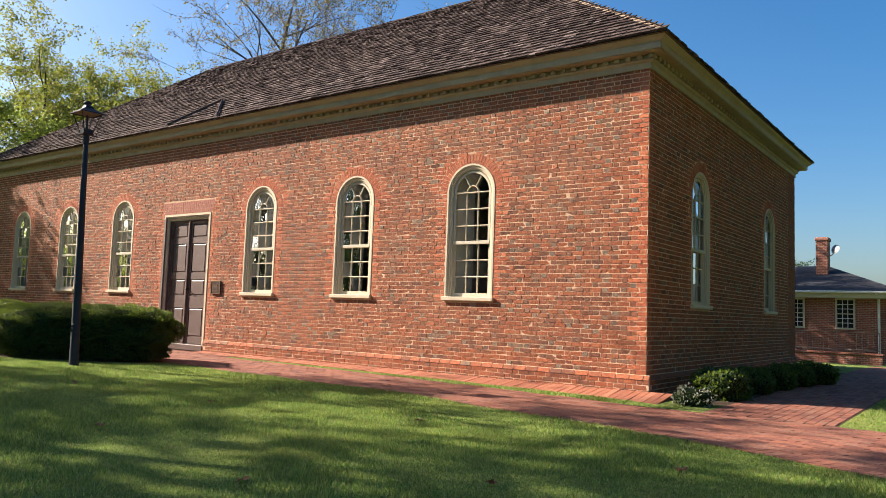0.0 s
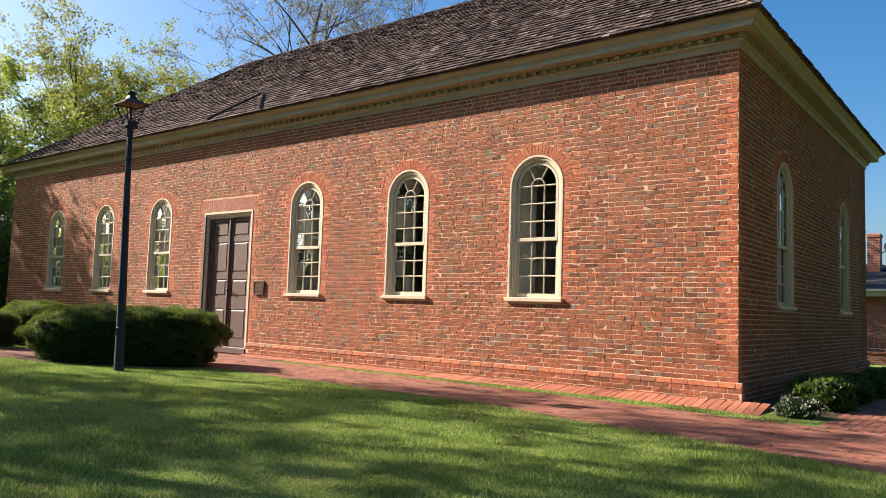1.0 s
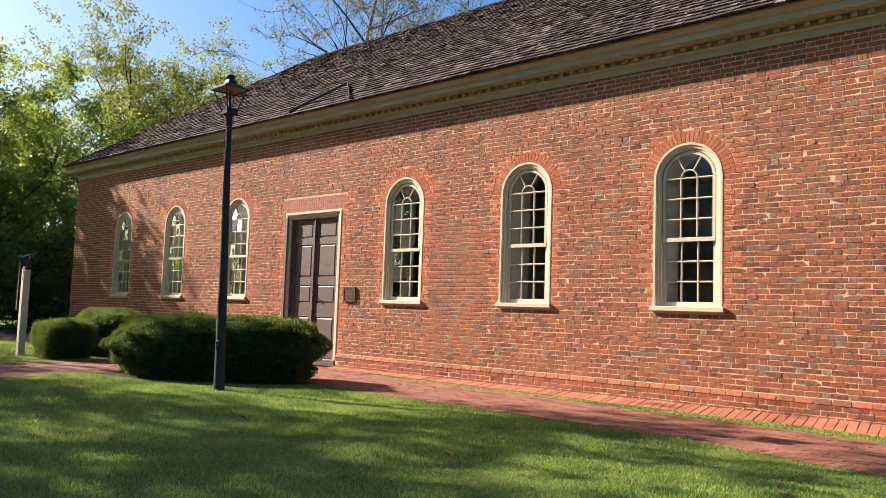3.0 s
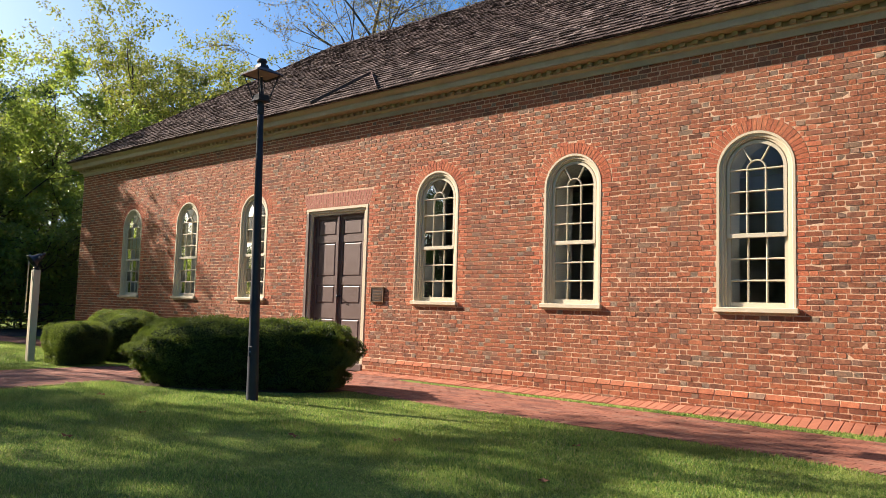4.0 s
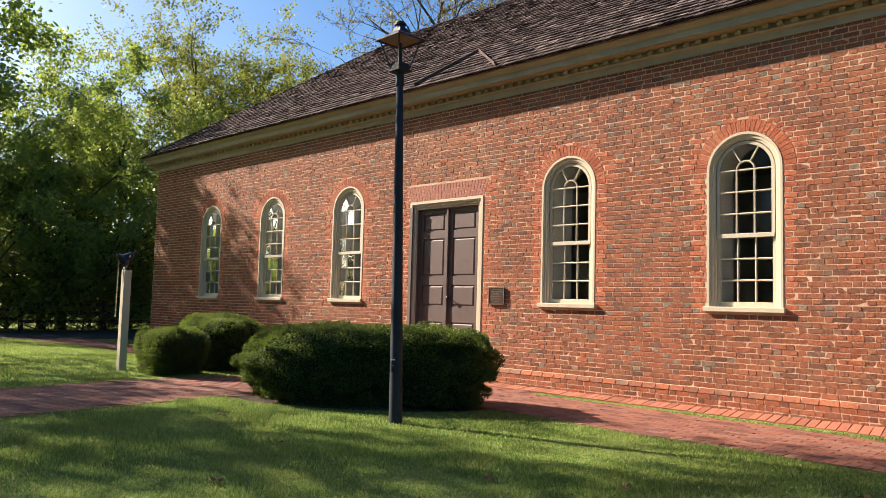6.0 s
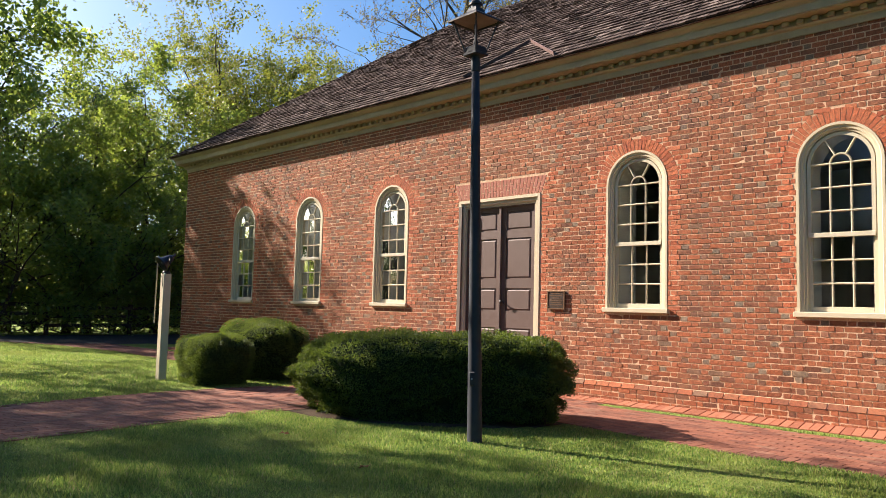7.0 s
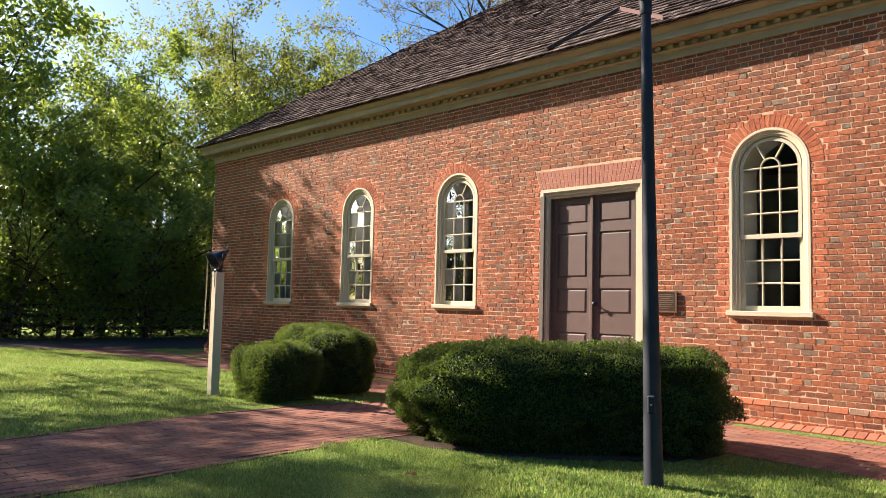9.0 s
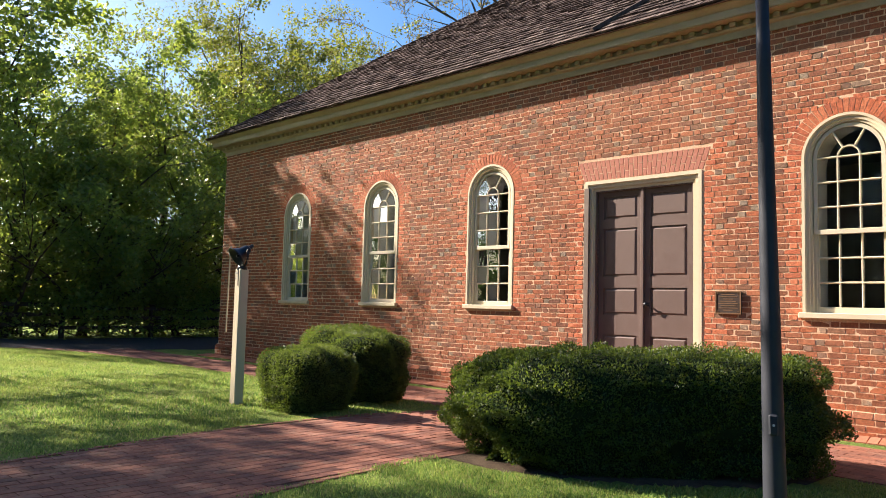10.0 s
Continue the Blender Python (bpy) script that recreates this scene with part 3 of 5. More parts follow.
def shingle(g, p, along, up, nor, w, length, th, tilt):
    """A riven shingle: butt end at p, rising along up."""
    a, u, n = along * (w / 2), up * length, nor
    c0, c1 = p - a + n * th, p + a + n * (th + tilt)
    d0, d1 = p - a + u + n * 0.002, p + a + u + n * 0.002
    e0, e1 = p - a - n * 0.004, p + a - n * 0.004
    i = len(g.v)
    g.v += [tuple(q) for q in (c0, c1, d1, d0, e0, e1)]
    g.f += [(i, i + 1, i + 2, i + 3), (i + 4, i + 5, i + 1, i), (i + 4, i, i + 3), (i + 5, i + 2, i + 1)]


rng = random.Random(4)
roof_rest, roof_end = Geo(), Geo()
shingle_spots = []
for side, store in ((0, roof_rest), (1, roof_end)):
    for r in rows_run:
        s = SLOPE
        k = 1 / math.sqrt(1 + s * s)
        if side == 0:
            a0, a1 = X0 - EAVE + r, X1 + EAVE - r
            along, up, nor = Vector((1, 0, 0)), Vector((0, k, s * k)), Vector((0, -s * k, k))
        else:
            a0, a1 = WALL_Y - EAVE + r, BACK_Y + EAVE - r
            along, up, nor = Vector((0, 1, 0)), Vector((-k, 0, s * k)), Vector((s * k, 0, k))
        q = a0 + rng.uniform(0, 0.06)
        sag = rng.uniform(-0.004, 0.004)
        while q < a1 - 0.03:
            w = min(rng.uniform(0.08, 0.17), a1 - q)
            rr = r + rng.uniform(-0.010, 0.004) + sag
            mid = q + w / 2
            p = Vector((mid, WALL_Y - EAVE + rr, roof_height(r))) if side == 0 else Vector((X1 + EAVE - rr, mid, roof_height(r)))
            if side == 0 and r < 0.40 and -20.5 < mid < -12.5:
                shingle_spots.append((p.copy(), w, nor.copy(), s))
            else:
                shingle(store, p, along, up, nor, w - 0.006, EXPO * 1.3, rng.uniform(0.022, 0.036), rng.uniform(-0.006, 0.006))
            q += w
tagged(part("shingle_rows", roof_rest, SHINGLE, roof, fix=False), kind="stuff")
tagged(part("shingle_rows", roof_end, SHINGLE, roof, fix=False), kind="stuff")
one = Geo()
k = 1 / math.sqrt(1 + SLOPE * SLOPE)
shingle(one, Vector((0, 0, 0)), Vector((1, 0, 0)), Vector((0, k, SLOPE * k)), Vector((0, -SLOPE * k, k)), 1.0, EXPO * 1.35, 0.02, 0.003)
one_mesh = one.mesh("shingle", SHINGLE_1, fix=False)
for p, w, nor, s in shingle_spots[:299]:
    o = part("shingle", one_mesh, SHINGLE_1, roof)
    o.location, o.scale = p, (w - 0.006, 1, 1)
for p, w, nor, s in shingle_spots[299:]:
    extra = Geo()
    shingle(extra, p, Vector((1, 0, 0)), Vector((0, k, SLOPE * k)), nor, w - 0.006, EXPO * 1.35, 0.02, 0.003)
    part("shingle", extra, SHINGLE, roof, fix=False)
# hip and ridge caps; the east hip has its sunlight in the pale colour
for k4, sx in ((0, 1), (1, -1)):
    corner = ring_places(EAVE, 0)[k4]
    r, cap = 0.0, Geo()
    while r < DEPTH - 0.05:
        a = Vector((corner[0] + sx * r, corner[1] + r, roof_height(r) + 0.028))
        b = Vector((corner[0] + sx * (r + 0.2), corner[1] + r + 0.2, roof_height(r + 0.2) + 0.014))
        side1, side2 = Vector((-sx * 0.0, -0.0, 0)) + Vector((sx * 0.10, -0.0, -0.004)), Vector((0, 0.10, -0.004))
        for sd in (side1, side2):
            cap.face(a, a + sd, b + sd, b)
            cap.face(a, a + sd, a + sd - Vector((0, 0, 0.03)), a - Vector((0, 0, 0.03)))
        r += 0.095
    part("hip_cap", cap, LIT_SHINGLE if k4 == 1 else SHINGLE, roof, "hip shingles with sunlight in their pale colour" if k4 == 1 else "", fix=False)
rz = roof_height(DEPTH)
cap = Geo()
x = X0 - EAVE + DEPTH
while x < X1 + EAVE - DEPTH:
    cap.face((x, WALL_Y - EAVE + DEPTH, rz + 0.03), (x + 0.2, WALL_Y - EAVE + DEPTH, rz + 0.018), (x + 0.2, WALL_Y - EAVE + DEPTH - 0.11, rz - 0.065), (x, WALL_Y - EAVE + DEPTH - 0.11, rz - 0.053))
    cap.face((x, WALL_Y - EAVE + DEPTH, rz + 0.03), (x, WALL_Y - EAVE + DEPTH + 0.11, rz - 0.053), (x + 0.2, WALL_Y - EAVE + DEPTH + 0.11, rz - 0.065), (x + 0.2, WALL_Y - EAVE + DEPTH, rz + 0.018))
    x += 0.13
part("ridge_cap", cap, SHINGLE, roof, fix=False)


def on_roof(x, run, lift=0.03):
    return Vector((x, WALL_Y - EAVE + run, roof_height(run) + lift))


# rain diverter over the door: a dark wooden leg and a copper one
def upright_strip(pa, pb, w, h):
    g = Geo()
    d = (pb - pa).normalized()
    sd, up = d.cross(Vector((0, -0.5, 0.86))).normalized() * w, Vector((0, -0.5, 0.86)) * h
    g.v += [tuple(q) for q in (pa - sd, pa + sd, pb + sd, pb - sd, pa - sd * 0.6 + up, pa + sd * 0.6 + up, pb + sd * 0.6 + up, pb - sd * 0.6 + up)]
    g.f += [(0, 1, 2, 3), (4, 5, 6, 7), (0, 1, 5, 4), (1, 2, 6, 5), (2, 3, 7, 6), (3, 0, 4, 7)]
    return g


part("diverter", upright_strip(on_roof(-16.85, 0.10), on_roof(-16.25, 1.25), 0.05, 0.05), SHINGLE, roof, "dark wooden rain diverter")
part("flashing", upright_strip(on_roof(-16.15, 1.2), on_roof(-14.75, 0.02), 0.006, 0.07), COPPER, roof, "copper rain diverter")

# ---- door ----


def raised_panel(g, x0, x1, z0, z1, y):
    """A fielded panel: sunk edge, raised middle."""
    b, i = 0.022, 0.045
    rings = []
    for q, d in ((0, 0.0), (0, 0.018), (b, 0.018), (i, 0.004)):
        rings.append([(x0 + q, y + d, z0 + q), (x1 - q, y + d, z0 + q), (x1 - q, y + d, z1 - q), (x0 + q, y + d, z1 - q)])
    for a, c in zip(rings, rings[1:]):
        for k in range(4):
            g.face(a[k], a[(k + 1) % 4], c[(k + 1) % 4], c[k])
    g.face(*rings[-1])


def build_door():
    d = thing("door_1", "closed pair of brown panelled church doors in a cream frame", "door", kind="structure", at=(DOOR_X, WALL_Y, 0))
    h, zt, zb = DOOR_HALF, DOOR_TOP, DOOR_BOTTOM
    prof = [(0.0, -0.014), (0.0, 0.25), (0.15, 0.25), (0.15, 0.05), (0.115, 0.05), (0.105, 0.018), (0.06, 0.018), (0.05, -0.014)]
    g = Geo()
    st = [lambda o, y: (-h + o, y, zb + 0.06), lambda o, y: (-h + o, y, zt - o), lambda o, y: (h - o, y, zt - o), lambda o, y: (h - o, y, zb + 0.06)]
    g.sweep(st, prof)
    part("door_frame", g, CREAM, d, "cream door frame with flaking paint")
    # dark brown-grey strip down the left edge of the door frame
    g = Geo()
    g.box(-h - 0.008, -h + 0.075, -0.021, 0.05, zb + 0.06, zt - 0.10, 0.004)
    part("jamb_edge", g, UMBER, d, "dark brown-grey edge of the door frame")
    for side in (-1, 1):
        g = Geo()
        g.box(*sorted((side * (h - 0.153), side * (h - 0.165))), 0.052, 0.108, zb + 0.06, zt - 0.165, 0.002)
        part("door_lining", g, BROWN, d, "brown painted inner jamb")
    g = Geo()
    g.box(-h + 0.153, h - 0.153, 0.052, 0.108, zt - 0.165, zt - 0.153, 0.002)
    part("door_lining", g, BROWN, d, "brown painted inner jamb")
    g = Geo()
    g.box(-h - 0.03, h + 0.03, -0.07, 0.25, zb - 0.08, zb + 0.06, 0.01)
    part("threshold", g, BROWN, d, "worn brown wooden threshold")
    y = 0.11
    x_in = h - 0.168
    for side in (-1, 1):
        g = Geo()
        a, b = (-x_in, -0.012) if side < 0 else (0.012, x_in)
        z0, z1 = zb + 0.07, zt - 0.15
        st_w = 0.095
        spans = ((0.16, 0.86), (1.15, 1.55), (1.71, 2.43), (2.57, z1 - z0 - 0.09))
        edges = [0.0] + [q for s in spans for q in s] + [z1 - z0]
        for xa, xb in ((a, a + st_w), (b - st_w, b)):
            g.face((xa, y, z0), (xb, y, z0), (xb, y, z1), (xa, y, z1))
        for k in range(0, len(edges), 2):
            g.face((a + st_w, y, z0 + edges[k]), (b - st_w, y, z0 + edges[k]), (b - st_w, y, z0 + edges[k + 1]), (a + st_w, y, z0 + edges[k + 1]))
        for s0, s1 in spans:
            raised_panel(g, a + st_w, b - st_w, z0 + s0, z0 + s1, y)
        for xe in (a, b):
            g.face((xe, y, z0), (xe, y + 0.06, z0), (xe, y + 0.06, z1), (xe, y, z1))
        g.face((a, y + 0.06, z0), (b, y + 0.06, z0), (b, y + 0.06, z1), (a, y + 0.06, z1))
        leaf = part("door_leaf", g, BROWN, d)
        if side < 0:
            g = Geo()
            g.box(-0.035, 0.02, y - 0.042, y - 0.001, z0, z1, 0.008)
            part("astragal", g, BROWN, leaf, "brown cover strip between the leaves")
        else:
            g = Geo()
            g.lathe([(0.0, 0.0), (0.028, 0.0), (0.028, 0.012), (0.012, 0.018), (0.012, 0.05), (0.03, 0.06), (0.034, 0.075), (0.022, 0.092), (0.0, 0.095)], 14,
                    m=pose(0.07, y, 1.60, 90, 0, 0))
            g.tube([(0.075, y - 0.05, 1.60), (0.13, y - 0.06, 1.57), (0.17, y - 0.05, 1.52)], [0.008, 0.007, 0.006], 6)
            part("door_handle", g, IRON, leaf, "black iron door knob and latch", True)
    return d


door_1 = build_door()

# ---- plaque ----
plaque = thing("wall_plaque", "small bronze plaque with a worn inscription on the brick wall", "plaque", at=(-14.9, WALL_Y - 0.012, 1.645))
g = Geo()
g.box(-0.172, 0.172, -0.022, 0.0, -0.15, 0.15, 0.006)
part("plate", g, BRONZE, plaque)
g = Geo()
for z0, z1, x0, x1 in ((-0.15, -0.132, -0.172, 0.172), (0.132, 0.15, -0.172, 0.172), (-0.132, 0.132, -0.172, -0.155), (-0.132, 0.132, 0.155, 0.172)):
    g.box(x0, x1, -0.030, -0.0225, z0, z1)
part("rim", g, GILT, plaque, "worn gilt rim")
for i, w in enumerate((0.09, 0.12, 0.07, 0.11, 0.13, 0.10, 0.125, 0.06)):
    g = Geo()
    g.box(-w, w, -0.0255, -0.0222, 0.098 - 0.029 * i, 0.108 - 0.029 * i)
    part("inscription_bar", g, GILT, plaque)
for sx in (-1, 1):
    for sz in (-1, 1):
        g = Geo()
        g.lathe([(0.0, 0.012), (0.006, 0.008), (0.008, 0.0)], 8, m=pose(sx * 0.135, -0.022, sz * 0.112, 90))
        part("screw", g, GILT, plaque)

# ---- lamp post ----


def build_lamp(at):
    lp = thing("street_lamp", "black metal post lamp with an open square lantern on the lawn", "lamp", at=at)
    g = Geo()
    g.lathe([(0.078, -0.05), (0.076, 0.02), (0.071, 0.5), (0.060, 1.6), (0.047, 3.0), (0.040, 3.80), (0.0, 3.80)], 18)
    part("post", g, BLACK, lp, smooth=True)
    g = Geo()
    g.box(-0.032, 0.032, -0.084, -0.06, 0.56, 0.70, 0.012)
    cover = part("hand_hole_cover", g, BLACK, lp)
    cover.rotation_euler = (0, 0, radians(25))
    g = Geo()
    g.lathe([(0.0, 0.0), (0.008, 0.0), (0.008, 0.006), (0.0, 0.006)], 8, m=pose(0, -0.084, 0.63, 90))
    part("screw", g, GALV, cover)
    g = Geo()
    g.lathe([(0.040, 3.74), (0.048, 3.75), (0.050, 3.86), (0.043, 3.88), (0.043, 3.91), (0.0, 3.91)], 18)
    part("collar", g, BLACK, lp)
    g = Geo()
    c = 0.08
    g.box(-c, c, -c, c, 3.93, 4.0, 0.010)
    g.box(-c - 0.012, c + 0.012, -c - 0.012, c + 0.012, 3.905, 3.935, 0.006)
    part("lantern_base", g, BLACK, lp)
    g = Geo()
    g.lathe([(0.0, 4.0), (0.024, 4.0), (0.024, 4.05), (0.018, 4.08), (0.018, 4.24), (0.0, 4.24)], 12)
    part("socket", g, BLACK, lp, "dark lamp holder")
    for sx in (-1, 1):
        for sy in (-1, 1):
            g = Geo()
            g.tube([(sx * 0.075, sy * 0.075, 3.95), (sx * 0.165, sy * 0.165, 4.275)], [0.009, 0.009], 6)
            part("arm", g, BLACK, lp)
    g = Geo()
    e, m, t = 0.205, 0.185, 0.055
    rings = [[(-q, -q, z), (q, -q, z), (q, q, z), (-q, q, z)] for q, z in ((m, 4.272), (e, 4.262), (e, 4.277), (0.13, 4.325), (t + 0.015, 4.365), (t, 4.41))]
    for a, b in zip(rings, rings[1:]):
        for k in range(4):
            g.face(a[k], a[(k + 1) % 4], b[(k + 1) % 4], b[k])
    cap = part("lantern_roof", g, BLACK, lp)
    g = Geo()
    g.lathe([(0.0, 4.39), (0.052, 4.39), (0.052, 4.44), (0.068, 4.445), (0.068, 4.465), (0.055, 4.47), (0.05, 4.485), (0.0, 4.49)], 18)
    part("vent_cap", g, BLACK, cap)
    g = Geo()
    g.face((-m, -m, 4.276), (m, -m, 4.276), (m, m, 4.276), (-m, m, 4.276))
    part("lining", g, LAMP_GLASS, cap, "tan underside of the lantern roof")
    return lp


street_lamp = build_lamp((-12.66, 6.22, ground_z(-12.66, 6.22)))
street_lamp.rotation_euler = (radians(0.8), radians(-0.8), radians(-2))

# ---- bell post ----


def build_bell(at):
    b = thing("bell_post", "cream wooden post carrying a black iron bell with a rope", "bell", at=at)
    g = Geo()
    g.box(-0.062, 0.062, -0.062, 0.062, -0.05, 1.67, 0.010)
    part("post", g, CREAM, b)
    # proud black strip: a saw cut's inner shade given as colour
    g = Geo()
    g.box(0.012, 0.026, -0.0655, -0.0625, 1.46, 1.66)
    part("slot", g, IRON, b, "black strip for the shade inside a saw cut")
    for i, (x, z) in enumerate(((-0.04, 1.62), (-0.015, 1.62), (-0.04, 1.55))):
        g = Geo()
        g.lathe([(0.0, 0.006), (0.009, 0.003), (0.011, 0.0)], 8, m=pose(x, -0.062, z, 90))
        part("bolt", g, GALV, b)
    g = Geo()
    g.tube([(-0.115, 0, 1.89), (-0.115, 0, 1.82), (-0.09, 0, 1.74), (-0.04, 0, 1.69), (0.04, 0, 1.69), (0.09, 0, 1.74), (0.115, 0, 1.82), (0.115, 0, 1.89)], [0.014] * 8, 8)
    g.tube([(0, 0, 1.66), (0, 0, 1.71)], [0.07, 0.05], 10)
    part("yoke", g, IRON, b, smooth=True)
    bell = Geo()
    tilt = Matrix.Translation((0, 0, 1.875)) @ Vector((0.12, 0.77, 0.58)).to_track_quat("Z", "Y").to_matrix().to_4x4() @ Matrix.Diagonal((0.64, 0.64, 0.64, 1))
    bell.lathe([(0.0, 0.16), (0.05, 0.16), (0.085, 0.13), (0.10, 0.07), (0.115, 0.0), (0.145, -0.07), (0.19, -0.13), (0.225, -0.16), (0.225, -0.175), (0.205, -0.165), (0.17, -0.12),
                (0.12, -0.06), (0.095, 0.0), (0.08, 0.08), (0.0, 0.12)], 24, m=tilt)
    shell = part("bell", bell, IRON, b, "glossy black cast iron bell", True)
    g = Geo()
    g.tube([tilt @ Vector((0, 0, 0.08)), tilt @ Vector((0, 0, -0.10))], [0.012, 0.012], 6)
    g.lathe([(0.0, -0.16), (0.03, -0.14), (0.035, -0.11), (0.0, -0.08)], 10, m=tilt)
    part("clapper", g, IRON, shell)
    g = Geo()
    g.tube([tilt @ Vector((-0.17, 0, 0.06)), tilt @ Vector((0.17, 0, 0.06))], [0.02, 0.02], 8)
    g.tube([tilt @ Vector((0, 0, 0.15)), tilt @ Vector((0.02, 0, 0.24)), tilt @ Vector((0.10, 0.0, 0.27))], [0.03, 0.022, 0.018], 8)
    part("axle", g, IRON, b)
    g = Geo()
    g.tube([(-0.11, -0.02, 1.86), (-0.18, -0.04, 1.89), (-0.20, -0.05, 1.95), (-0.20, -0.05, 1.87), (-0.24, -0.05, 1.86)], [0.012, 0.011, 0.012, 0.012, 0.014], 6)
    part("lever", g, GALV, b, "grey lever arm")
    g = Geo()
    g.tube([(-0.22, -0.05, 1.87), (-0.225, -0.05, 1.4), (-0.235, -0.05, 0.95), (-0.237, -0.05, 0.88)], [0.011, 0.011, 0.011, 0.016], 6)
    part("rope", g, ROPE, b, "pale pull rope")
    return b


bell_post = build_bell((-19.08, 6.0, ground_z(-19.08, 6.0)))

# ---- hedges and low plants ----


def rounded_blob(hx, hy, h, seed, lumps=0.10, power=3.2):
    """Outline of a clipped bush: a direction gives its place and normal."""
    ph = random.Random(seed).uniform(0, 50)

    def place(az, el):
        c, s = math.cos(el), math.sin(el)
        x, y, z = c * math.cos(az), c * math.sin(az), s
        r = (abs(x) ** power + abs(y) ** power + abs(z) ** power) ** (-1 / power)
        if z < 0:
            x, y = math.cos(az), math.sin(az)
            r = (abs(x) ** power + abs(y) ** power) ** (-1 / power)
            low = 1 / r
        else:
            low = 1.0
        w = 1 + lumps * (noise.noise(Vector((x * 1.6 + ph, y * 1.6, z * 1.6))) + 0.6 * noise.noise(Vector((x * 4 + ph, y * 4, z * 4))))
        under = 1 - 0.13 * smooth01(-z)
        return Vector((x * r * w * hx * under, y * r * w * hy * under, h / 2 + z * r * low * (0.5 + 0.5 * w) * h / 2))
    return place


def build_bush(name, label, at, hx, hy, h, seed, leaves, leaf, group="", power=3.2, lumps=0.10, material=None, category="bush"):
    b = thing(name, label, category, group, at=at)
    shape = rounded_blob(hx, hy, h, seed, lumps, power)
    # near-black hull: the shade between the leaves is put into its colour
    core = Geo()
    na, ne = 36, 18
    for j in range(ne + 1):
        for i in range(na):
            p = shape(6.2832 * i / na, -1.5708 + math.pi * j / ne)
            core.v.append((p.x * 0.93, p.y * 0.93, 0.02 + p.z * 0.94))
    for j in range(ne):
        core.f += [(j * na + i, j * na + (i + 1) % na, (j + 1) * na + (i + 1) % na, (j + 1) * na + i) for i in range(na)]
    part("shade_core", core, BOX_CORE, b, "dark hull with the bush's inner shade in its colour", True)
    rnd = random.Random(seed + 7)
    g = Geo()
    for _ in range(leaves):
        u = rnd.uniform(-0.95, 1)
        az, el = rnd.uniform(0, 6.2832), math.asin(u)
        p = shape(az, el)
        e = 0.01
        nrm = (shape(az + e, el) - p).cross(shape(az, min(1.57, el + e)) - p)
        nrm = nrm.normalized() if nrm.length > 1e-9 else Vector((0, 0, 1))
        clump = noise.noise(p * 4.2 + Vector((seed, 0, 0)))
        p = Vector((p.x, p.y, p.z)) + nrm * (rnd.uniform(-0.05, 0.015) + (0.02 + 0.38 * lumps) * clump)
        t = Vector((rnd.gauss(0, 1), rnd.gauss(0, 1), rnd.gauss(0, 1) + 0.5)) + nrm * 0.8
        t.normalize()
        s = t.cross(Vector((rnd.gauss(0, 1), rnd.gauss(0, 1), rnd.gauss(0, 1)))).normalized()
        l, w = leaf * rnd.uniform(0.7, 1.4), leaf * rnd.uniform(0.25, 0.4)
        i = len(g.v)
        g.v += [tuple(p), tuple(p + t * l * 0.5 + s * w), tuple(p + t * l), tuple(p + t * l * 0.5 - s * w)]
        g.f.append((i, i + 1, i + 2, i + 3))
    tagged(part("leaves", g, material or BOX_LEAF, b, fix=False), kind="stuff")
    return b


def bush_at(x, y):
    return (x, y, ground_z(x, y))


build_bush("hedge", "large clipped dark green boxwood hedge beside the brick walk", bush_at(-14.22, 7.2), 1.62, 0.80, 0.97, 3, 125000, 0.022, power=4.4, lumps=0.19, category="hedge").rotation_euler = (0, 0, radians(45))
build_bush("hedge", "small clipped boxwood bush beside the bell post", bush_at(-18.25, 6.45), 0.50, 0.47, 0.74, 5, 42000, 0.018, power=4.0, lumps=0.07, category="hedge")
build_bush("hedge", "sunlit clipped boxwood hedge near the church wall", bush_at(-19.0, 7.75), 0.70, 0.66, 0.98, 6, 52000, 0.021, power=3.4, lumps=0.16, category="hedge")
for i, (x, y, s) in enumerate(((-3.58, 11.25, 0.95), (-3.52, 12.6, 0.8), (-3.42, 13.8, 0.78), (-3.32, 14.9, 0.75), (-3.15, 15.9, 0.85))):
    b = build_bush("shrub", "low dark green rounded shrub along the shaded wall", bush_at(x, y), 0.42 * s, 0.48 * s, 0.46 * s, 20 + i, 2600, 0.05, "shrubs along the end wall", 2.4, 0.16)
build_bush("flower_clump", "small clump of white flowers at the church corner", bush_at(-3.6, 10.0), 0.27, 0.2, 0.21, 40, 900, 0.035, "", 2.2, 0.3, FLOWER, "flowers")

# ---- trees ----


def grow(g, rnd, p, d, length, rad, level, tips, bend=0.25, spread=0.75, split=3, twig=0.006):
    """A limb and its branches."""
    pts, radii = [p.copy()], [rad]
    n = 4
    for i in range(n):
        d = (d + Vector((rnd.gauss(0, bend), rnd.gauss(0, bend), rnd.gauss(0.05, bend * 0.6))) * 0.5).normalized()
        p = p + d * (length / n)
        pts.append(p.copy())
        radii.append(rad * (1 - 0.6 * (i + 1) / n))
        if level <= 1:
            tips.append((p.copy(), d.copy(), level))
    g.tube(pts, radii, 7 if rad > 0.06 else (5 if rad > 0.02 else 3), caps=False)
    if level == 0:
        return
    for k in range(split):
        j = rnd.randint(1, n)
        q = pts[j]
        a = Vector((rnd.gauss(0, 1), rnd.gauss(0, 1), rnd.gauss(0.15, 0.5)))
        nd = (d + a * spread).normalized()
        grow(g, rnd, q, nd, length * rnd.uniform(0.55, 0.8), max(twig, radii[j] * rnd.uniform(0.5, 0.75)), level - 1, tips, bend, spread, split, twig)


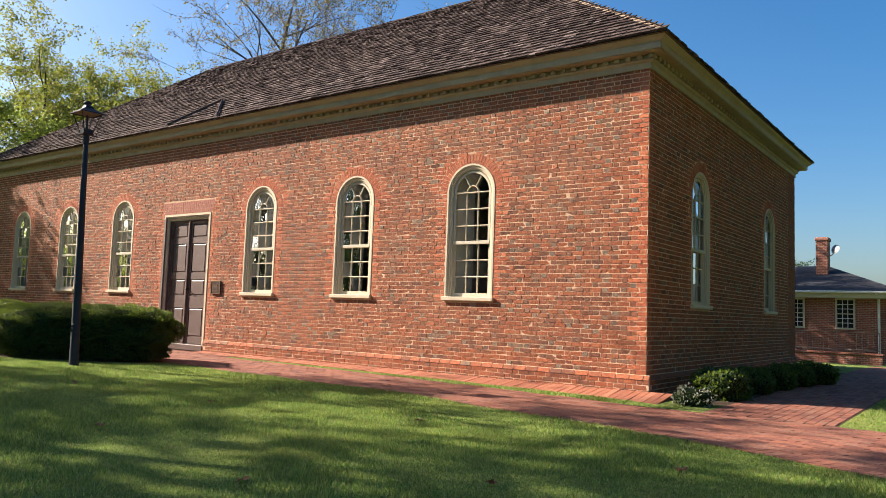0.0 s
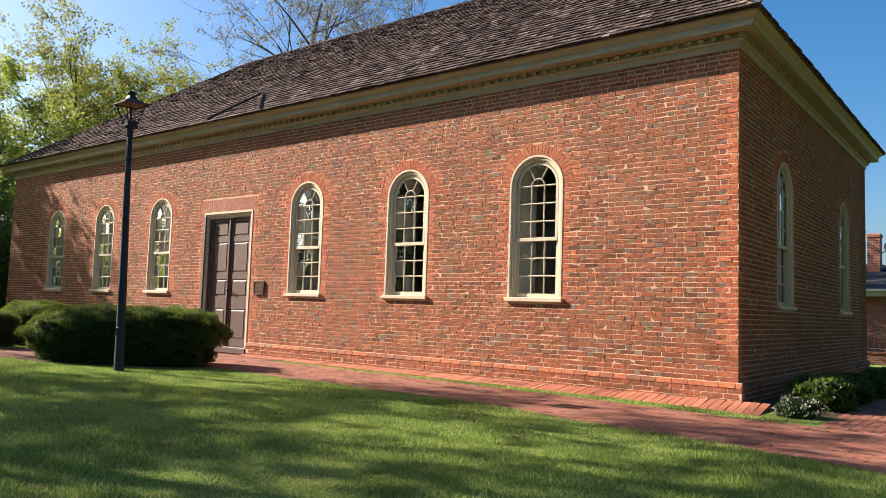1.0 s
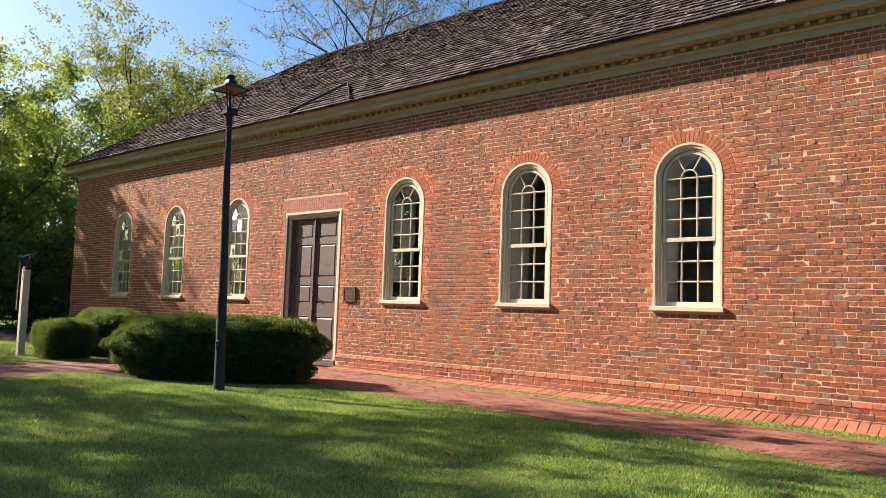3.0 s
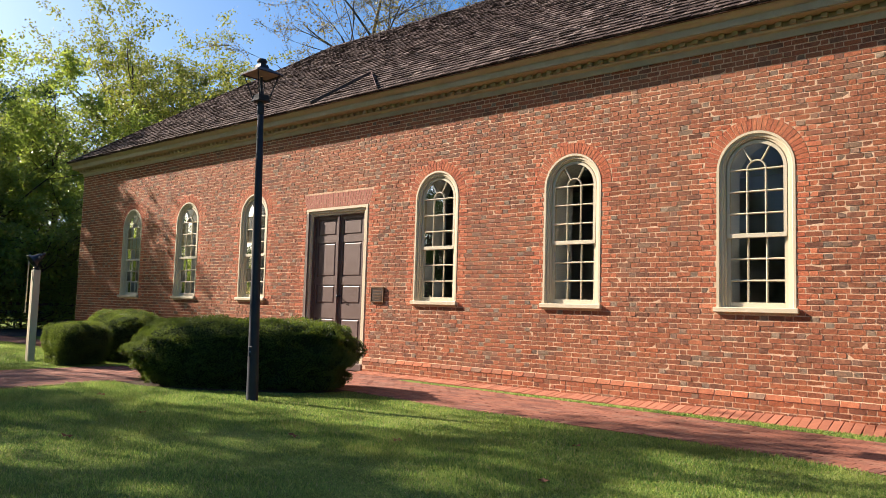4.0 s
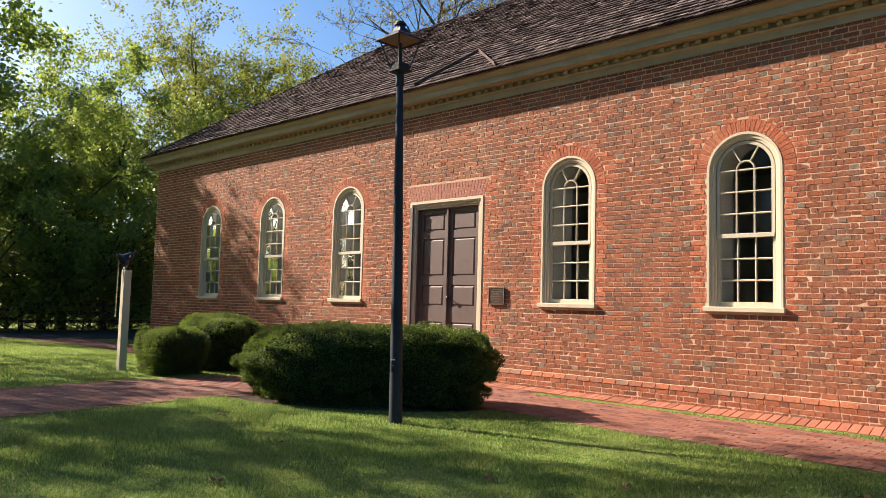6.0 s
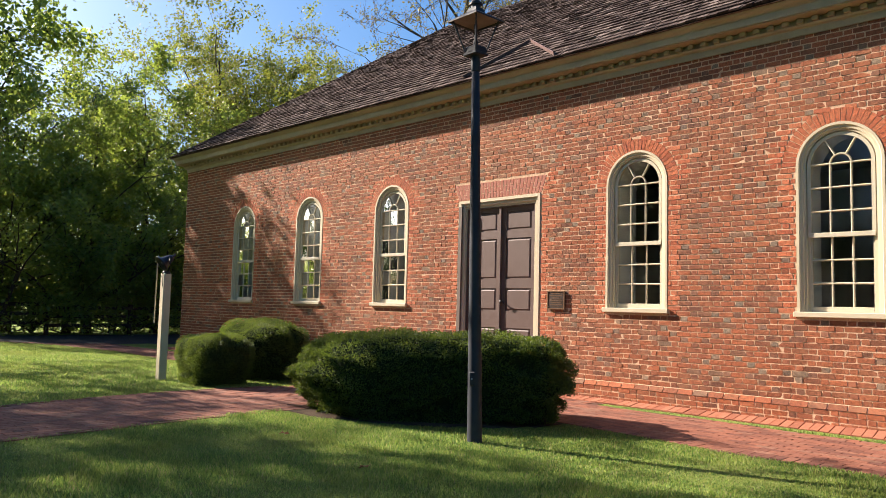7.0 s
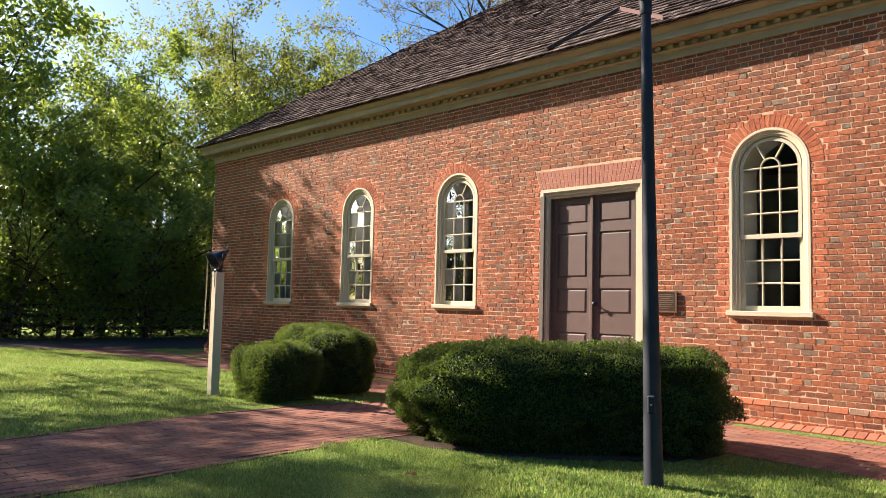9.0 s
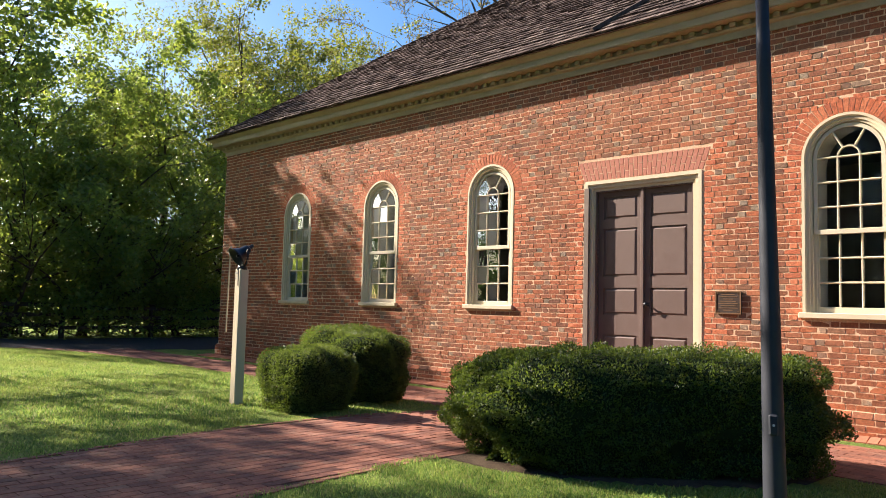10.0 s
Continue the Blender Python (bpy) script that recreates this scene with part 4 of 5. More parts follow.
def leaf_cloud(tips, rnd, count, size, reach, droop=0.2):
    g = Geo()
    tips = [t for t in tips if rnd.random() < 0.6] + tips[-1:]
    for _ in range(count):
        p, d, lv = rnd.choice(tips)
        q = p + Vector((rnd.gauss(0, reach), rnd.gauss(0, reach), rnd.gauss(-droop * reach, reach * 0.8)))
        t = Vector((rnd.gauss(0, 1), rnd.gauss(0, 1), rnd.gauss(-0.5, 0.6))).normalized()
        s = t.cross(Vector((rnd.gauss(0, 1), rnd.gauss(0, 1), rnd.gauss(0, 1)))).normalized()
        l, w = size * rnd.uniform(0.6, 1.4), size * rnd.uniform(0.22, 0.42)
        i = len(g.v)
        g.v += [tuple(q), tuple(q + t * l * 0.45 + s * w), tuple(q + t * l), tuple(q + t * l * 0.45 - s * w)]
        g.f.append((i, i + 1, i + 2, i + 3))
    return g


def build_tree(label, at, seed, height, stem, crown_from, leaves, size, reach, leaf_mat, bark, limbs=9, limb_len=0.42, levels=3, spread=0.75, rise=0.5, name="tree", group="trees round the church", twig=0.006):
    tr = thing(name, label, "tree", group, at=at)
    rnd = random.Random(seed)
    g, tips = Geo(), []
    pts, radii = [Vector((0, 0, -0.1))], [stem * 1.35]
    n = 8
    lean = Vector((rnd.gauss(0, 0.04), rnd.gauss(0, 0.04), 0))
    for i in range(1, n + 1):
        z = height * 0.86 * i / n
        pts.append(Vector((lean.x * z + rnd.gauss(0, 0.02 * height * i / n * 0.5), lean.y * z + rnd.gauss(0, 0.02 * height * i / n * 0.5), z)))
        radii.append(stem * (1 - 0.86 * i / n))
    g.tube(pts, radii, 10, caps=False)
    for k in range(limbs):
        f = crown_from + (0.95 - crown_from) * (k + rnd.random()) / limbs
        j = min(n - 1, int(f * n))
        q = pts[j].lerp(pts[j + 1], f * n - j)
        a = 2.4 * k + rnd.uniform(-0.4, 0.4)
        d = Vector((math.cos(a), math.sin(a), rise + rnd.uniform(-0.2, 0.3))).normalized()
        ln = height * limb_len * (1.15 - 0.6 * f) * rnd.uniform(0.8, 1.15)
        grow(g, rnd, q, d, ln, radii[j] * 0.55, levels - 1, tips, spread=spread, twig=twig)
    tips.append((pts[-1], Vector((0, 0, 1)), 0))
    part("trunk", g, bark, tr, smooth=True, fix=False)
    if leaves:
        tagged(part("crown", leaf_cloud(tips, rnd, leaves, size, reach), leaf_mat, tr, fix=False), kind="stuff")
    return tr


def tree_at(x, y):
    return (x, y, ground_z(x, y))


wood_a = build_tree("tall leafy green tree at the edge of the wood", tree_at(-38.5, 12.0), 11, 11.0, 0.22, 0.08, 19000, 0.15, 0.17, GREEN_LEAF, BARK, 15, 0.38, 4)
wood_b = build_tree("spreading yellow-green tree at the edge of the wood", tree_at(-41.0, 18.5), 12, 15.5, 0.26, 0.16, 22000, 0.15, 0.18, YELLOW_LEAF, BARK, 15, 0.34, 4)
wood_c = build_tree("bushy green understorey tree at the edge of the wood", tree_at(-37.5, 8.5), 13, 7.0, 0.12, 0.03, 13000, 0.14, 0.19, GREEN_LEAF, BARK, 16, 0.42)
wood_a.scale = (0.8, 0.8, 0.8)
bare = build_tree("nearly bare autumn tree behind the church roof", tree_at(-36.0, 29.0), 14, 23.0, 0.42, 0.30, 15000, 0.13, 0.16, RUST_LEAF, GREY_BARK, 18, 0.29, 5, 0.6, twig=0.013)


def again(tr, x, y, turn, size, label=""):
    o = copy_thing(tr, pose(*tree_at(x, y), 0, 0, turn))
    o.scale = (size, size, size * random.uniform(0.92, 1.08))
    return tagged(o, label)


# the wood west of the church
for x, y, turn, size, kind in ((-40, 9.5, 100, 0.95, wood_a), (-41, 15.0, 200, 1.05, wood_a), (-43, 22.0, 290, 0.95, wood_b), (-39, 23.5, 130, 0.85, wood_b),
                               (-38.2, 11.2, 160, 1.0, wood_c), (-38, 14.5, 250, 1.05, wood_c), (-38.5, 17.5, 20, 1.1, wood_c), (-39, 21.0, 310, 1.2, wood_c),
                               (-45, 27.0, 15, 1.0, wood_a), (-38, 27.0, 75, 1.0, wood_c)):
    again(kind, x, y, turn, size)
# tall open trees south-west, which dapple the lawn
shade = build_tree("tall open tree shading the lawn beside the church", tree_at(-35.0, -6.5), 51, 18.5, 0.3, 0.35, 6800, 0.30, 0.40, DARK_LEAF, BARK, 12, 0.30, 3)
for x, y, turn, size in ((-29, -8.5, 120, 0.9), (-42, -11.0, 220, 1.12), (-26, -7.5, 40, 1.05), (-19, -6.0, 200, 0.97), (-24, -9.0, 300, 0.75), (-21, -14.0, 10, 0.8)):
    again(shade, x, y, turn, size)
open_tree = build_tree("slender open tree with thin foliage on the lawn", tree_at(-27.2, -0.5), 57, 14.5, 0.19, 0.55, 2400, 0.24, 0.26, DARK_LEAF, BARK, 10, 0.27, 3)
again(open_tree, -32.3, -1.6, 190, 0.98)
again(open_tree, -17.6, -1.0, 250, 1.1)
streak = build_tree("open leafy tree whose shadow streaks the church wall", tree_at(-40.0, 7.5), 51, 15.2, 0.25, 0.35, 9500, 0.25, 0.33, GREEN_LEAF, BARK, 12, 0.30, 3)
streak.rotation_euler = (0, 0, radians(80))
again(open_tree, -41.0, 4.9, 30, 1.05)
# trees across the lawn, mirrored in the panes
mirror = build_tree("leafy green tree across the lawn", tree_at(9.0, 14.0), 71, 12.0, 0.22, 0.08, 6500, 0.30, 0.38, DARK_LEAF, BARK, 15, 0.38)
for i in range(13):
    again(mirror, -44 + 4.6 * i, -20 - 3 * (i % 2) - (2 if i < 3 else 0), 47 * i, (0.55, 0.6, 0.5)[i % 3] * (2.1 if i < 5 else 1.5 if i == 5 else 0.95), "leafy green tree across the lawn")
for i in range(9):
    again(mirror, -46 + 6.2 * i, -17.5 - (i % 3), 71 * i, 0.42, "bushy green tree across the lawn")
again(bare, -31, 36, 140, 0.9)
again(wood_b, -46, 24, 40, 1.0)
pine = build_tree("dark blue-green pine standing over the wood", tree_at(-58.0, 19.5), 31, 17.5, 0.25, 0.35, 15000, 0.22, 0.30, PINE_LEAF, BARK, 22, 0.16, 3, 0.7, 0.5)
# trees east of the end wall, out of view, which hold sky light off it; those north of the church are unseen, added to
# shade the house
for x, y, turn, size in ((7.0, 7.0, 300, 1.2), (6.0, 12.0, 80, 1.2), (6.0, 17.0, 80, 1.2), (6.8, 22.0, 20, 1.2), (7.5, 26.5, 150, 1.2), (9, 33, 220, 1.1), (12, 8, 300, 0.9), (12, 17, 30, 1.3)):
    again(mirror, x, y, turn, size, "leafy green tree east of the church")
for x, y, turn, size in ((-25, 30, 10, 1.1), (-20, 33, 80, 1.15), (-16, 30, 150, 1.0)):
    again(wood_a, x, y, turn, size, "unseen leafy green tree added to shade the house")
again(mirror, -14.5, 62, 75, 0.5)

under = build_tree("dense green underbrush at the foot of the wood", tree_at(-38.2, 13.0), 61, 3.6, 0.06, 0.0, 6500, 0.13, 0.30, GREEN_LEAF, BARK, 18, 0.55, 3, 0.8, 0.3, "shrub", "underbrush of the wood")
for i in range(16):
    again(under, -38.4 - 1.3 * (i % 2), -0.5 + 1.75 * i, 53 * i, 0.85 + 0.12 * (i % 4))
for i in range(15):
    again(under, -37.9, 0.4 + 1.75 * i, 91 * i + 20, 0.55 + 0.06 * (i % 3))
for i in range(12):
    again(mirror, -47 + 0.9 * i, -2 - 2.0 * i, 61 * i, 0.5, "bushy green tree across the lawn")

# split rail fence before the wood
fence = thing("fence", "dark weathered wooden rail fence before the wood", "fence")
for i in range(9):
    y = -2 + 3 * i
    g = Geo()
    g.box(-0.07, 0.07, -0.07, 0.07, -0.1, 1.15, 0.012)
    o = part("post", g, BARK, fence)
    o.location = (-36.8, y, ground_z(-36.8, y))
    if i < 8:
        for z in (0.35, 0.68, 1.0):
            g = Geo()
            g.box(-0.03, 0.03, 0.0, 3.0, -0.06, 0.06, 0.012)
            o = part("rail", g, BARK, fence)
            o.location = (-36.7, y, ground_z(-36.8, y) + z)

# ---- brick house behind ----


def build_annex():
    h = thing("house", "low brick house with a dark hip roof and brick chimney", "house", at=(0, 0, -0.28))
    ax0, ax1, ay = -15.5, -3.8, 36.0
    g = Geo()
    g.box(ax0, ax1, ay, ay + 9, 0, 2.75)
    wall = part("wall", g, HOUSE_BRICK, h)
    g = Geo()
    g.box(ax0 - 0.4, ax1 + 0.4, ay - 0.4, ay + 9.4, 2.72, 2.95, 0.01)
    part("eaves_board", g, PUTTY, h, "cream eaves board")
    g = Geo()
    g.box(ax0 - 0.45, ax1 + 0.45, ay - 0.55, ay - 0.41, 2.93, 3.03, 0.02)
    part("gutter", g, WHITE, h, "white gutter")
    g = Geo()
    lo = [(ax0 - 0.5, ay - 0.5, 3.03), (ax1 + 0.5, ay - 0.5, 3.03), (ax1 + 0.5, ay + 9.5, 3.03), (ax0 - 0.5, ay + 9.5, 3.03)]
    hi = [(ax0 + 4.0, ay + 4.5, 4.43), (-6.9, ay + 4.5, 4.43)]
    g.face(lo[0], lo[1], hi[1], hi[0])
    g.face(lo[1], lo[2], hi[1])
    g.face(lo[2], lo[3], hi[0], hi[1])
    g.face(lo[3], lo[0], hi[0])
    g.face(*lo[::-1])
    rf = part("roof", g, SLATE, h, "dark grey shingle roof")
    g = Geo()
    g.box(-7.12, -6.62, ay + 2.6, ay + 3.3, 3.6, 5.5)
    g.box(-7.15, -6.58, ay + 2.56, ay + 3.34, 5.5, 5.66, 0.02)
    ch = part("chimney", g, HOUSE_BRICK, h, "red brick chimney")
    g = Geo()
    g.lathe([(0.0, 0.05), (0.12, 0.035), (0.22, 0.0), (0.12, 0.02), (0.0, 0.03)], 18, m=pose(-6.3, ay + 2.75, 5.1, 75, 0, -30))
    g.tube([(-6.63, ay + 2.9, 4.75), (-6.45, ay + 2.85, 4.85), (-6.3, ay + 2.8, 5.08)], [0.025, 0.025, 0.02], 6)
    part("satellite_dish", g, GALV, ch, "grey satellite dish")
    for c in (-10.4, -7.5, -5.52):
        w = part("window", Geo(), WHITE, h)
        g = Geo()
        for x0, x1, z0, z1 in ((-0.38, 0.38, 1.38, 1.46), (-0.38, 0.38, 2.64, 2.72), (-0.38, -0.31, 1.46, 2.64), (0.31, 0.38, 1.46, 2.64), (-0.31, 0.31, 2.03, 2.07)):
            g.box(c + x0, c + x1, ay - 0.05, ay + 0.02, z0, z1)
        part("window_frame", g, PUTTY, w)
        g = Geo()
        for x in (-0.1, 0.1):
            g.box(c + x - 0.012, c + x + 0.012, ay - 0.035, ay - 0.01, 1.46, 2.64)
        for z in (1.66, 1.85, 2.26, 2.45):
            g.box(c - 0.31, c + 0.31, ay - 0.034, ay - 0.011, z - 0.012, z + 0.012)
        part("glazing_bars", g, WHITE, w)
        g = Geo()
        g.face((c - 0.31, ay - 0.012, 1.46), (c + 0.31, ay - 0.012, 1.46), (c + 0.31, ay - 0.012, 2.64), (c - 0.31, ay - 0.012, 2.64))
        part("pane", g, DARK_GLASS, w)
    g = Geo()
    g.box(-9.0, -3.9, ay - 2.4, ay - 2.15, -0.1, 0.42)
    g.box(-9.05, -3.85, ay - 2.45, ay - 2.1, 0.42, 0.49, 0.01)
    part("ramp_wall", g, HOUSE_BRICK, h, "low brick ramp wall")
    rail = part("railing", Geo(), GALV, h)
    for z in (0.6, 1.28):
        g = Geo()
        g.tube([(-9.0, ay - 2.28, z), (-4.0, ay - 2.28, z)], [0.022, 0.022], 6)
        part("rail", g, UMBER, rail)
    for i in range(26):
        g = Geo()
        x = -9.0 + 0.2 * i
        g.tube([(x, ay - 2.28, 0.48), (x, ay - 2.28, 1.28)], [0.012, 0.012], 5)
        part("baluster", g, UMBER, rail)
    g = Geo()
    g.tube([(-4.3, ay - 0.48, 2.95), (-4.25, ay - 0.1, 2.7), (-4.25, ay - 0.1, 0.1)], [0.05, 0.05, 0.05], 8)
    part("downspout", g, WHITE, h, "white downspout")
    g = Geo()
    g.tube([(-3.75, ay - 0.2, 2.2), (-3.6, ay - 0.4, 2.15)], [0.06, 0.09], 8)
    part("floodlight", g, WHITE, h, "small white floodlight")
    return h


kb = Nodes("house_brick", 0.9, spec=0.2)
bt = kb.n("ShaderNodeTexBrick")
bt.inputs["Scale"].default_value = 1.0
for key, val in (("Brick Width", 0.21), ("Row Height", 0.075), ("Mortar Size", 0.008)):
    bt.inputs[key].default_value = val
bt.inputs["Color1"].default_value, bt.inputs["Color2"].default_value, bt.inputs["Mortar"].default_value = (0.24, 0.075, 0.05, 1), (0.33, 0.11, 0.07, 1), (0.4, 0.3, 0.24, 1)
sep, com = kb.n("ShaderNodeSeparateXYZ"), kb.n("ShaderNodeCombineXYZ")
ad = kb.n("ShaderNodeMath")
kb.link(kb.pos, sep.inputs[0])
kb.link(sep.outputs[0], ad.inputs[0])
kb.link(sep.outputs[1], ad.inputs[1])
kb.link(ad.outputs[0], com.inputs[0])
kb.link(sep.outputs[2], com.inputs[1])
kb.link(com.outputs[0], bt.inputs["Vector"])
kb.colour(kb.mix(1.0, bt.outputs[0], kb.grey(kb.noise(1.2, 5), 0.75, 1.2), "MULTIPLY"))
HOUSE_BRICK = kb.m
kg = Nodes("dark_window_glass", 0.06)
kg.colour(kg.ramp(kg.noise(1.5, 2), [(0.3, (0.012, 0.014, 0.016)), (0.7, (0.03, 0.034, 0.038))]))
DARK_GLASS = kg.m
build_annex()

# ---- paving ----
brick_walk = sheet("brick_walk", lambda x, y: (-31 < x < 14 and near_edge(x) < y < far_edge(x)) or (cross_path(x, y) and y > -14) or (-3.3 < x < -1.75 and 9.2 < y < 26) or (-17.6 < x < -13.7 and 9.2 < y < 10.6),
                   -31, 14, -14, 26, 0.15, 0.004, SAND, "red brick walk along and towards the church", "walk")
sheet("road", lambda x, y: -36.6 < x < -31 + 0.15 * (y - 6), -37, -27, -30, 40, 0.5, 0.008, ASPHALT, "dark shaded asphalt drive before the wood", "road")
sheet("planting_bed", lambda x, y: -4.6 < x < -3.0 and 10.3 < y < 20.4, -4.6, -3.0, 10.3, 20.4, 0.1, 0.006, SOIL, "bare soil bed along the end wall", "bed")
sheet("hedge_soil", lambda x, y: (((x + 14.28) + (y - 7.2)) / 2.45) ** 2 + (((x + 14.28) - (y - 7.2)) / 1.4) ** 2 < 1 and not paved(x, y), -17, -12, 5, 10, 0.1, 0.005, SOIL, "bare shaded soil under the hedge", "bed")


def slab_faces(g, cx, cy, hx, hy, turn, lift, rnd):
    """One paver with chamfered top edges."""
    ca, sa = math.cos(turn), math.sin(turn)
    i = len(g.v)
    t0, t1 = rnd.gauss(0, 0.006), rnd.gauss(0, 0.008)
    z = ground_z(cx, cy) + lift + rnd.uniform(-0.0015, 0.002)
    for inset, dz in ((0.0, -0.012), (0.0, -0.002), (0.003, 0.0)):
        for a, b in ((-1, -1), (1, -1), (1, 1), (-1, 1)):
            x, y = a * (hx - inset), b * (hy - inset)
            g.v.append((cx + ca * x - sa * y, cy + sa * x + ca * y, z + dz + t0 * x + t1 * y))
    for lv in (0, 4):
        g.f += [(i + lv + j, i + lv + (j + 1) % 4, i + lv + 4 + (j + 1) % 4, i + lv + 4 + j) for j in range(4)]
    g.f.append((i + 8, i + 9, i + 10, i + 11))


rnd = random.Random(9)
walk_rest, walk_spots = Geo(), []
PL, PW, GAP = 0.212, 0.106, 0.0022


def lay(x0, x1, y0, y1, inside, near=None):
    """Running bond, the long side along y."""
    for r in range(int((x1 - x0) / PW)):
        for c in range(int((y1 - y0) / PL) + 1):
            y, x = y0 + (c + 0.5 * (r % 2)) * PL + rnd.uniform(-0.002, 0.002), x0 + (r + 0.5) * PW
            if not inside(x, y):
                continue
            if near and near(x, y) and len(walk_spots) < 300:
                walk_spots.append((x, y, math.pi / 2 + rnd.gauss(0, 0.006)))
            else:
                slab_faces(walk_rest, x, y, PW / 2 - GAP, PL / 2 - GAP, rnd.gauss(0, 0.006), 0.010, rnd)


def lay_along():
    """Running bond that follows the bent near edge of the walk, with a header course for its rim."""
    x = -31.0
    while x < 8:
        a = math.atan2(near_edge(x + 0.4) - near_edge(x - 0.4), 0.8)
        if not cross_path(x, near_edge(x)):
            slab_faces(walk_rest, x, near_edge(x) + 0.1, PW / 2 - GAP, PL / 2 - GAP, a + rnd.gauss(0, 0.01), 0.010, rnd)
        x += PW * math.cos(a)
    for r in range(40):
        x = -31.0 + 0.5 * PL * (r % 2)
        while x < 8:
            a = math.atan2(near_edge(x + 0.4) - near_edge(x - 0.4), 0.8)
            y = near_edge(x) + 0.206 + (r + 0.5) * PW / math.cos(a)
            if y < far_edge(x) - 0.03 and not cross_path(x, y):
                slab_faces(walk_rest, x, y, PL / 2 - GAP, PW / 2 - GAP, a + rnd.gauss(0, 0.005), 0.010, rnd)
            x += PL * math.cos(a)


lay(-18.0, -14.9, -6, 10.0, lambda x, y: cross_path(x, y), lambda x, y: 3.0 < y < 5.4)
lay_along()
lay(-3.25, -1.75, 9.3, 26, lambda x, y: y > far_edge(x))
lay(-17.5, -13.8, 9.32, 10.55, lambda x, y: not (cross_path(x, y) or y < far_edge(x)))
y = -6.0
while y < 8.4:
    bend = smooth01((5.5 - y) / 4)
    for x in (-17.55 + 0.5 * bend, -15.33 + 0.3 * bend):
        slab_faces(walk_rest, x, y, 0.03, PL / 2 - GAP, rnd.gauss(0, 0.012), 0.011, rnd)
    y += PL
tagged(part("paver_field", walk_rest, PAVER, brick_walk, fix=False), kind="stuff")
g = Geo()
g.box(-PL / 2 + GAP, PL / 2 - GAP, -PW / 2 + GAP, PW / 2 - GAP, -0.03, 0.0, 0.003)
paver_mesh = g.mesh("paver", PAVER_1)
for x, y, a in walk_spots:
    o = part("paver", paver_mesh, PAVER_1, brick_walk)
    o.location, o.rotation_euler = (x, y, ground_z(x, y) + 0.010), (rnd.gauss(0, 0.006), rnd.gauss(0, 0.006), a)

apron = tagged(new("pavement"), "sloping brick apron laid against the foot of the church", "pavement", kind="structure")
g = Geo()
g.box(-0.054, 0.054, -0.5, 0.5, -0.05, 0.0, 0.004)
apron_mesh = g.mesh("apron_brick", APRON)
x = X0 - 0.3
while x < X1 + 0.45:
    if not -17.2 < x < -15.2:
        o = part("apron_brick", apron_mesh, APRON, apron)
        e = lerp(APRON_EDGE, x)
        o.location, o.rotation_euler = (x, (e + 10.6) / 2, 0.150 + rnd.uniform(-0.004, 0.004)), (radians(4.5), 0, radians(7 + rnd.gauss(0, 0.7)))
        o.scale = (1, 10.6 - e, 1)
    x += 0.1165

# ---- bricks of the church ----
rnd = random.Random(21)


def brick_block(g, a0, a1, z0, z1, place, proud):
    """One brick on a wall: place(s, depth, z)."""
    i = len(g.v)
    rim = []
    for s, z, ds, dz, first in ((a0, z0, 1, 1, 0), (a1, z0, -1, 1, 1), (a1, z1, -1, -1, 0), (a0, z1, 1, -1, 1)):
        s, z = s + ds * rnd.uniform(-0.003, 0.004), z + dz * rnd.uniform(-0.003, 0.003)
        cs, cz = rnd.uniform(0.002, 0.007), rnd.uniform(0.002, 0.006)
        two = [(s, z + dz * cz, ds, dz), (s + ds * cs, z, ds, dz)]
        rim += two[::-1] if first else two
    for s, z, ds, dz in rim:
        g.v.append(place(s, 0.004, z))
    tx, tz = rnd.gauss(0, 0.0016), rnd.gauss(0, 0.0012)
    for k, (s, z, ds, dz) in enumerate(rim):
        g.v.append(place(s + ds * 0.002, -proud - tx * ds - tz * dz, z + dz * 0.002))
    g.f += [(i + q, i + (q + 1) % 8, i + 8 + (q + 1) % 8, i + 8 + q) for q in range(8)]
    g.f.append(tuple(range(i + 8, i + 16)))


